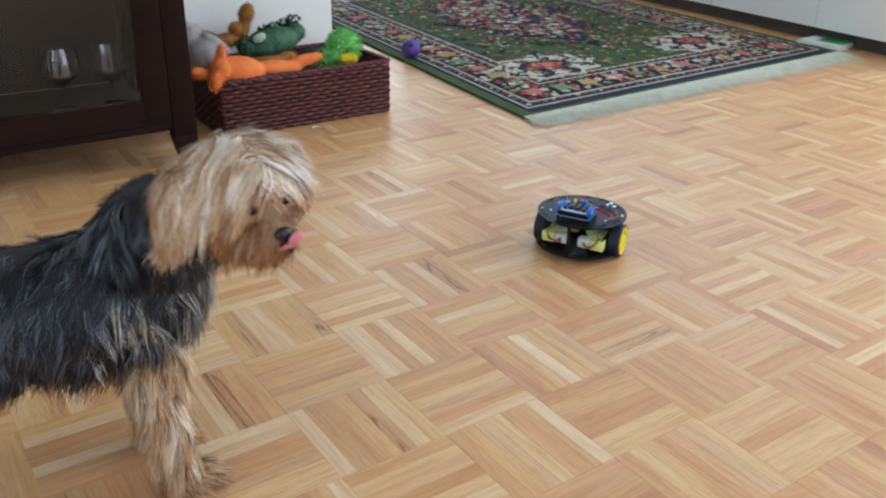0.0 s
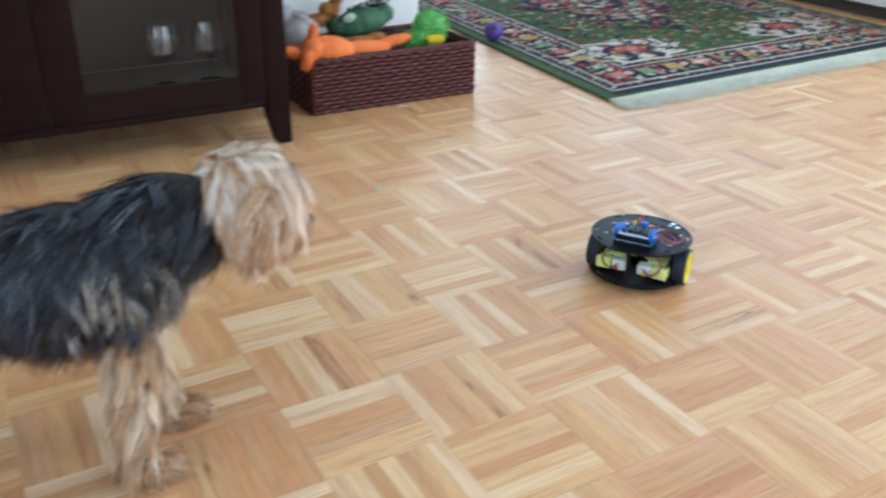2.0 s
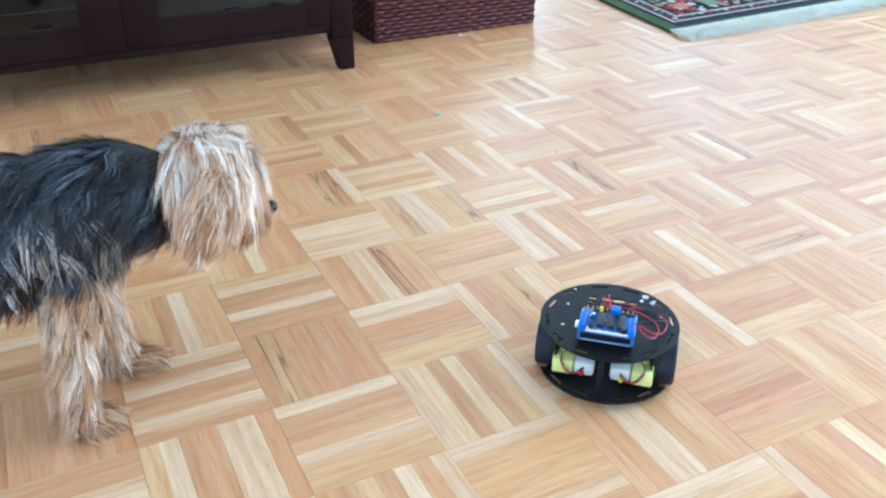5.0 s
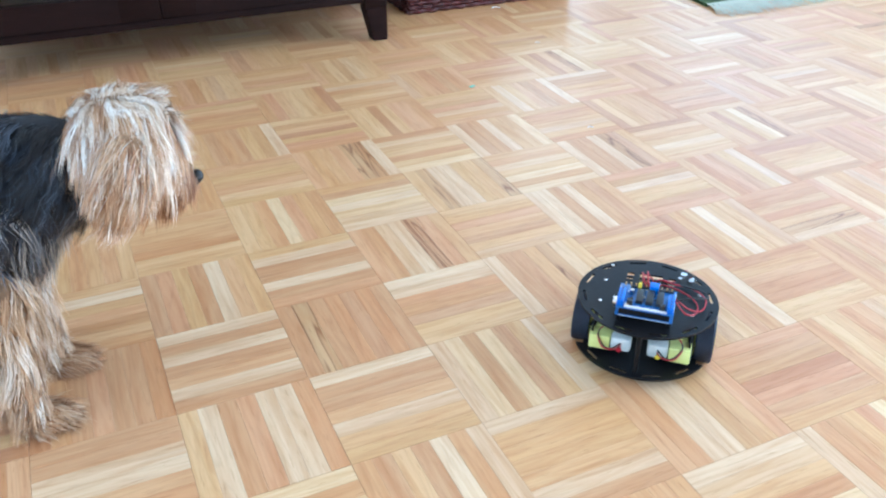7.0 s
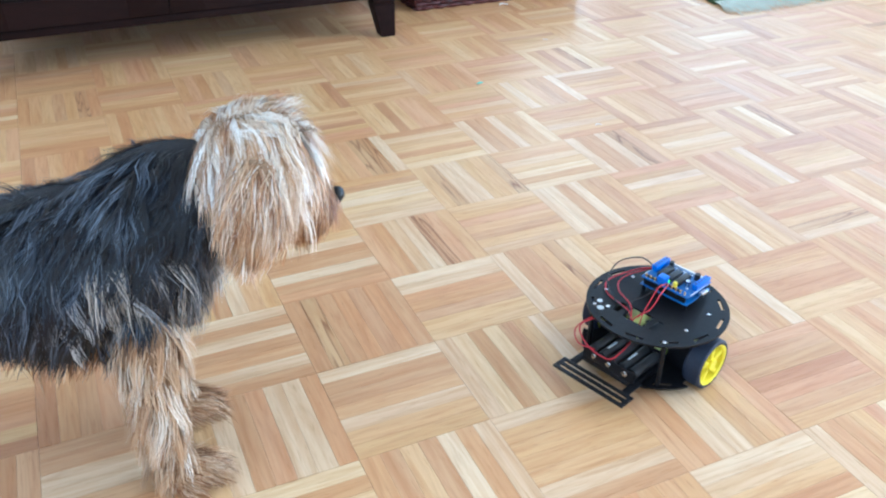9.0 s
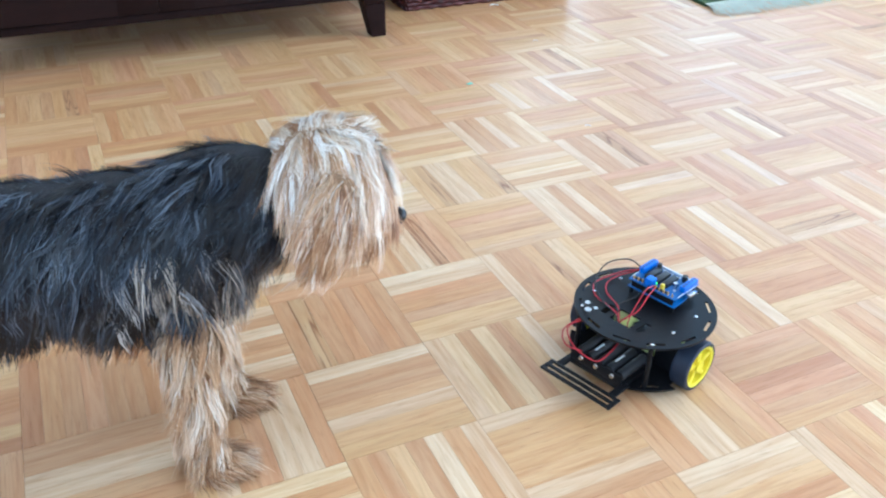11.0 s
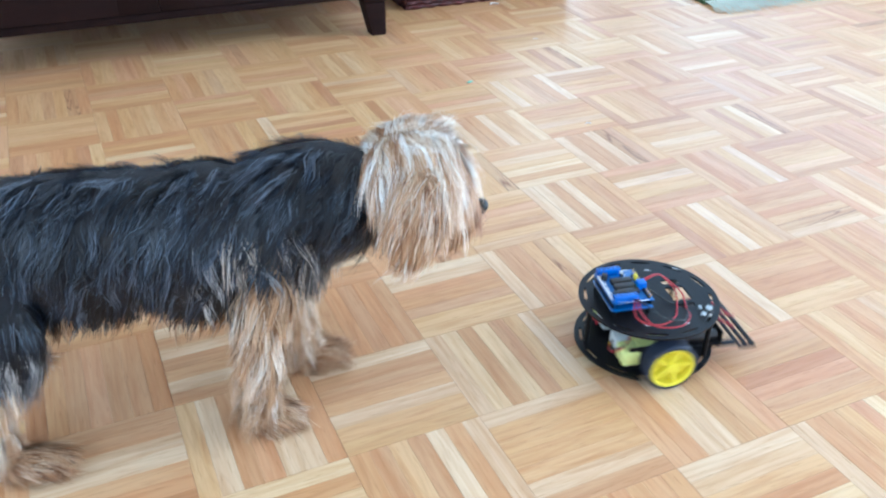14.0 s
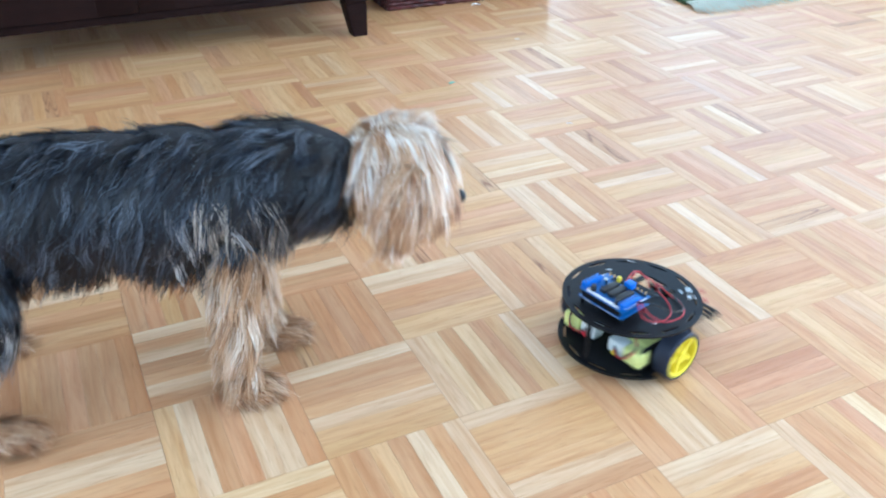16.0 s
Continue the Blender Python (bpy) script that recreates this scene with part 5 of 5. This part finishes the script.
# t, root x, y, yaw, body pitch, head x, z, head pitch, head yaw, head side
DOG_ROWS = [
    (0, 0.303, -0.016, -8, 0, 0.105, 0.368, 8, -68), (0.2, 0.303, -0.014, -8, 0, 0.114, 0.352, 8, -48), (0.4, 0.3, -0.005, -8, 0, 0.128, 0.332, 10, 0), (0.5, 0.299, 0.003, -8, 0, 0.131, 0.335, 10, 5), (0.8, 0.305, -0.01, -8, 2, 0.14, 0.29, 20, 5), (1, 0.31, -0.013, -8, 2, 0.144, 0.269, 24, 5),
    (1.3, 0.26, 0.01, -6, 0, 0.15, 0.29, 20, 5), (1.5, 0.218, 0.012, -6, -3, 0.155, 0.308, 20, 5), (2, 0.15, 0, -8, 0, 0.153, 0.3, 15, 5), (2.5, 0.157, -0.006, -10, 0, 0.154, 0.275, 12, 1), (3, 0.145, -0.02, -12, 0, 0.141, 0.3, 15, 1),
    (3.2, 0.13, -0.02, -12, 0, 0.15, 0.285, 15, 1), (4.2, 0.02, -0.03, -10, 0, 0.15, 0.27, 18, 1), (5.3, -0.04, -0.05, -8, 0, 0.165, 0.25, 20, 1), (5.5, -0.06, -0.05, -8, 0, 0.165, 0.247, 20, 1), (6, -0.09, -0.045, -10, 0, 0.141, 0.29, 18, 5),
    (6.5, -0.139, -0.05, -8, 0, 0.19, 0.235, 20, 1), (7, -0.14, -0.06, -10, 0, 0.154, 0.291, 20, 5), (7.3, -0.12, -0.08, -8, 4, 0.16, 0.24, 25, 1), (7.5, -0.08, -0.12, -12, 4, 0.159, 0.18, 25, 1), (8, 0.068, -0.262, -20, 2, 0.140, 0.22, 20, 1),
    (8.2, 0.02, -0.25, -10, -2, 0.112, 0.3, 10, -5), (9.2, -0.02, -0.22, -8, 0, 0.13, 0.31, 12, -4), (10.3, 0.03, -0.235, -10, -2, 0.111, 0.305, 15, 1), (10.5, 0.03, -0.235, -14, 0, 0.16, 0.276, 0, 1), (11, 0.04, -0.225, -14, 0, 0.145, 0.291, 18, 1),
    (11.5, -0.02, -0.17, -12, 2, 0.185, 0.245, 8, 1), (12, -0.06, -0.16, -6, -3, 0.09, 0.33, 18, 5), (12.5, -0.14, -0.16, -6, -3, 0.148, 0.315, 20, 5), (13, -0.143, -0.09, -8, 0, 0.138, 0.302, 20, 5), (13.2, -0.15, -0.11, -8, 4, 0.14, 0.25, 25, 1),
    (13.5, -0.1, -0.16, -16, 2, 0.166, 0.155, 20, 1), (14, 0.125, -0.185, -18, 0, 0.163, 0.259, 12, 1), (14.5, 0.13, -0.13, -14, 0, 0.155, 0.272, 5, 1), (15, 0.11, -0.145, -12, -2, 0.121, 0.3, 18, 1), (15.5, 0.1, -0.145, -12, -2, 0.155, 0.299, 15, 1),
    (16, 0.125, -0.13, -16, 3, 0.183, 0.245, 12, 1)]
HEAD_SIDE = [(0, -.085), (0.2, -.06), (0.4, 0), (1.8, 0), (2.5, -.01), (16, -.01)]
# t, how far the body crouches
DROP = [(0, 0), (0.5, 0), (1.0, .02), (1.3, .01), (1.5, 0), (2.0, -.010), (2.5, .018), (3.0, -.006), (3.6, 0), (7.1, 0), (7.5, .05), (8.0, .055), (8.2, .01), (8.4, 0), (10.2, 0), (10.5, .012), (10.9, 0), (11.1, 0), (11.5, .015), (11.9, 0), (13.1, 0), (13.5, .065), (14.0, .028), (14.5, .006), (14.8, 0), (15.0, -.015), (15.5, -.013), (16, 0.01)]
# t, swing and lift of left front, right front
LEG_ROWS = [(0.0, -2, 0, 3, 0), (0.5, -3, 0, 3, 0), (1.0, -3, 0, 4, 0), (1.3, 5, .02, -10, .01), (1.5, -14, .01, 20, .03), (2.0, 8, 0, -6, 0), (2.5, 10, .02, -8, .01), (3.0, 8, 0, -6, 0), (3.2, 6, 0, -6, 0), (5.3, 6, 0, -10, 0), (5.5, 20, .02, -10, 0), (6.0, 4, 0, -4, 0),
            (6.5, 0, 0, 0, 0), (7.0, 2, 0, -2, 0), (7.3, 6, .01, -6, .01), (7.5, -4, 0, 14, 0), (8.0, 8, 0, -2, 0), (8.2, 0, 0, 0, 0), (10.3, 3, 0, -3, 0), (10.5, 3, 0, -3, 0), (11.0, 3, 0, -3, 0), (11.5, 12, .01, -18, .02), (12.0, 4, 0, 10, 0), (12.5, 0, 0, 0, 0),
            (13.0, 0, 0, 0, 0), (13.2, 8, .01, -8, .01), (13.5, -4, 0, 10, 0), (14.0, 8, 0, -8, 0), (14.5, 25, .03, -15, .01), (15.0, 0, 0, 0, 0), (15.5, 0, 0, 0, 0), (16.0, 6, 0, -4, 0)]


def motions():
    times = sorted({round(0.1 * k, 2) for k in range(161)})
    away = (0.007, 0.008)
    rows, angle, wheel_rows, last = [], [0.0, 0.0], ([], []), None
    for t in times:
        (x, y), (yaw,) = table(ROBOT_PLACE, t), table(ROBOT_YAW, t)
        if last:
            a = radians((yaw + last[2]) / 2)
            ahead, turn = (x - last[0]) * math.cos(a) + (y - last[1]) * math.sin(a), radians(yaw - last[2])
            for k, s in enumerate((1, -1)):
                angle[k] += (ahead - s * 0.0765 * turn) / 0.0325
        for k, s in enumerate((1, -1)):
            wheel_rows[k].append((t, pose(0, s * 0.0765, 0.0325, 0, math.degrees(angle[k]), 0)))
        rows.append((t, pose(x + away[0], y + away[1], 0, 0, 0, yaw)))
        last = (x, y, yaw)
    walk(ROBOT, rows)
    for wh, r in zip(WHEELS, wheel_rows):
        walk(wh, r)
    walk(DOG, [(r[0], pose(r[1], r[2], -table(DROP, r[0])[0], 0, r[4] * 0.5, r[3])) for r in DOG_ROWS])
    heads, necks = [], []
    anchor = Vector((-0.03, 0, 0.287))
    for t, x, y, yaw, pitch, hx, hz, hp, hyaw in DOG_ROWS:
        hx, hz = hx + 0.002, hz + 0.016 + table(DROP, t)[0]
        hy = table(HEAD_SIDE, t)[0]
        heads.append((t, pose(hx, hy, hz, 0, hp, hyaw)))
        base = Vector((hx, 0.7 * hy, hz)) + Vector((-0.035, 0, -0.005))
        d = base - anchor
        mid = (base + anchor) / 2
        z = d.normalized()
        side = (Vector((0, 1, 0)) - z * z.y).normalized()
        turn = Matrix((side.cross(z), side, z)).transposed().to_4x4()
        necks.append((t, Matrix.Translation(mid) @ turn))
    walk(HEAD, heads)
    walk(NECK, necks)
    for k, leg in enumerate(LEGS):
        s = 1 if k % 2 == 0 else -1
        px = 0.0 if k < 2 else (-0.315 if s > 0 else -0.270)
        out = []
        for r in LEG_ROWS:
            swing, up = (r[1 + 2 * (k % 2)], r[2 + 2 * (k % 2)]) if k < 2 else (0.5 * r[3 - 2 * (k % 2)], 0)
            splay = 0 if k < 2 else (6 if s > 0 else -13)
            out.append((r[0], pose(px, s * (0.052 if k < 2 else 0.060), 0.195 + up + table(DROP, r[0])[0] - 0.004 * (k > 1), splay, -swing, 0)))
        walk(leg, out)
    walk(TONGUE_PART, [(0, pose(0.068, 0.005, -0.030, 0, -30, 12)), (0.15, pose(0.062, 0, -0.028, 0, -12, 0)), (0.3, pose(0.040, 0, -0.024)), (16, pose(0.040, 0, -0.024))])


motions()
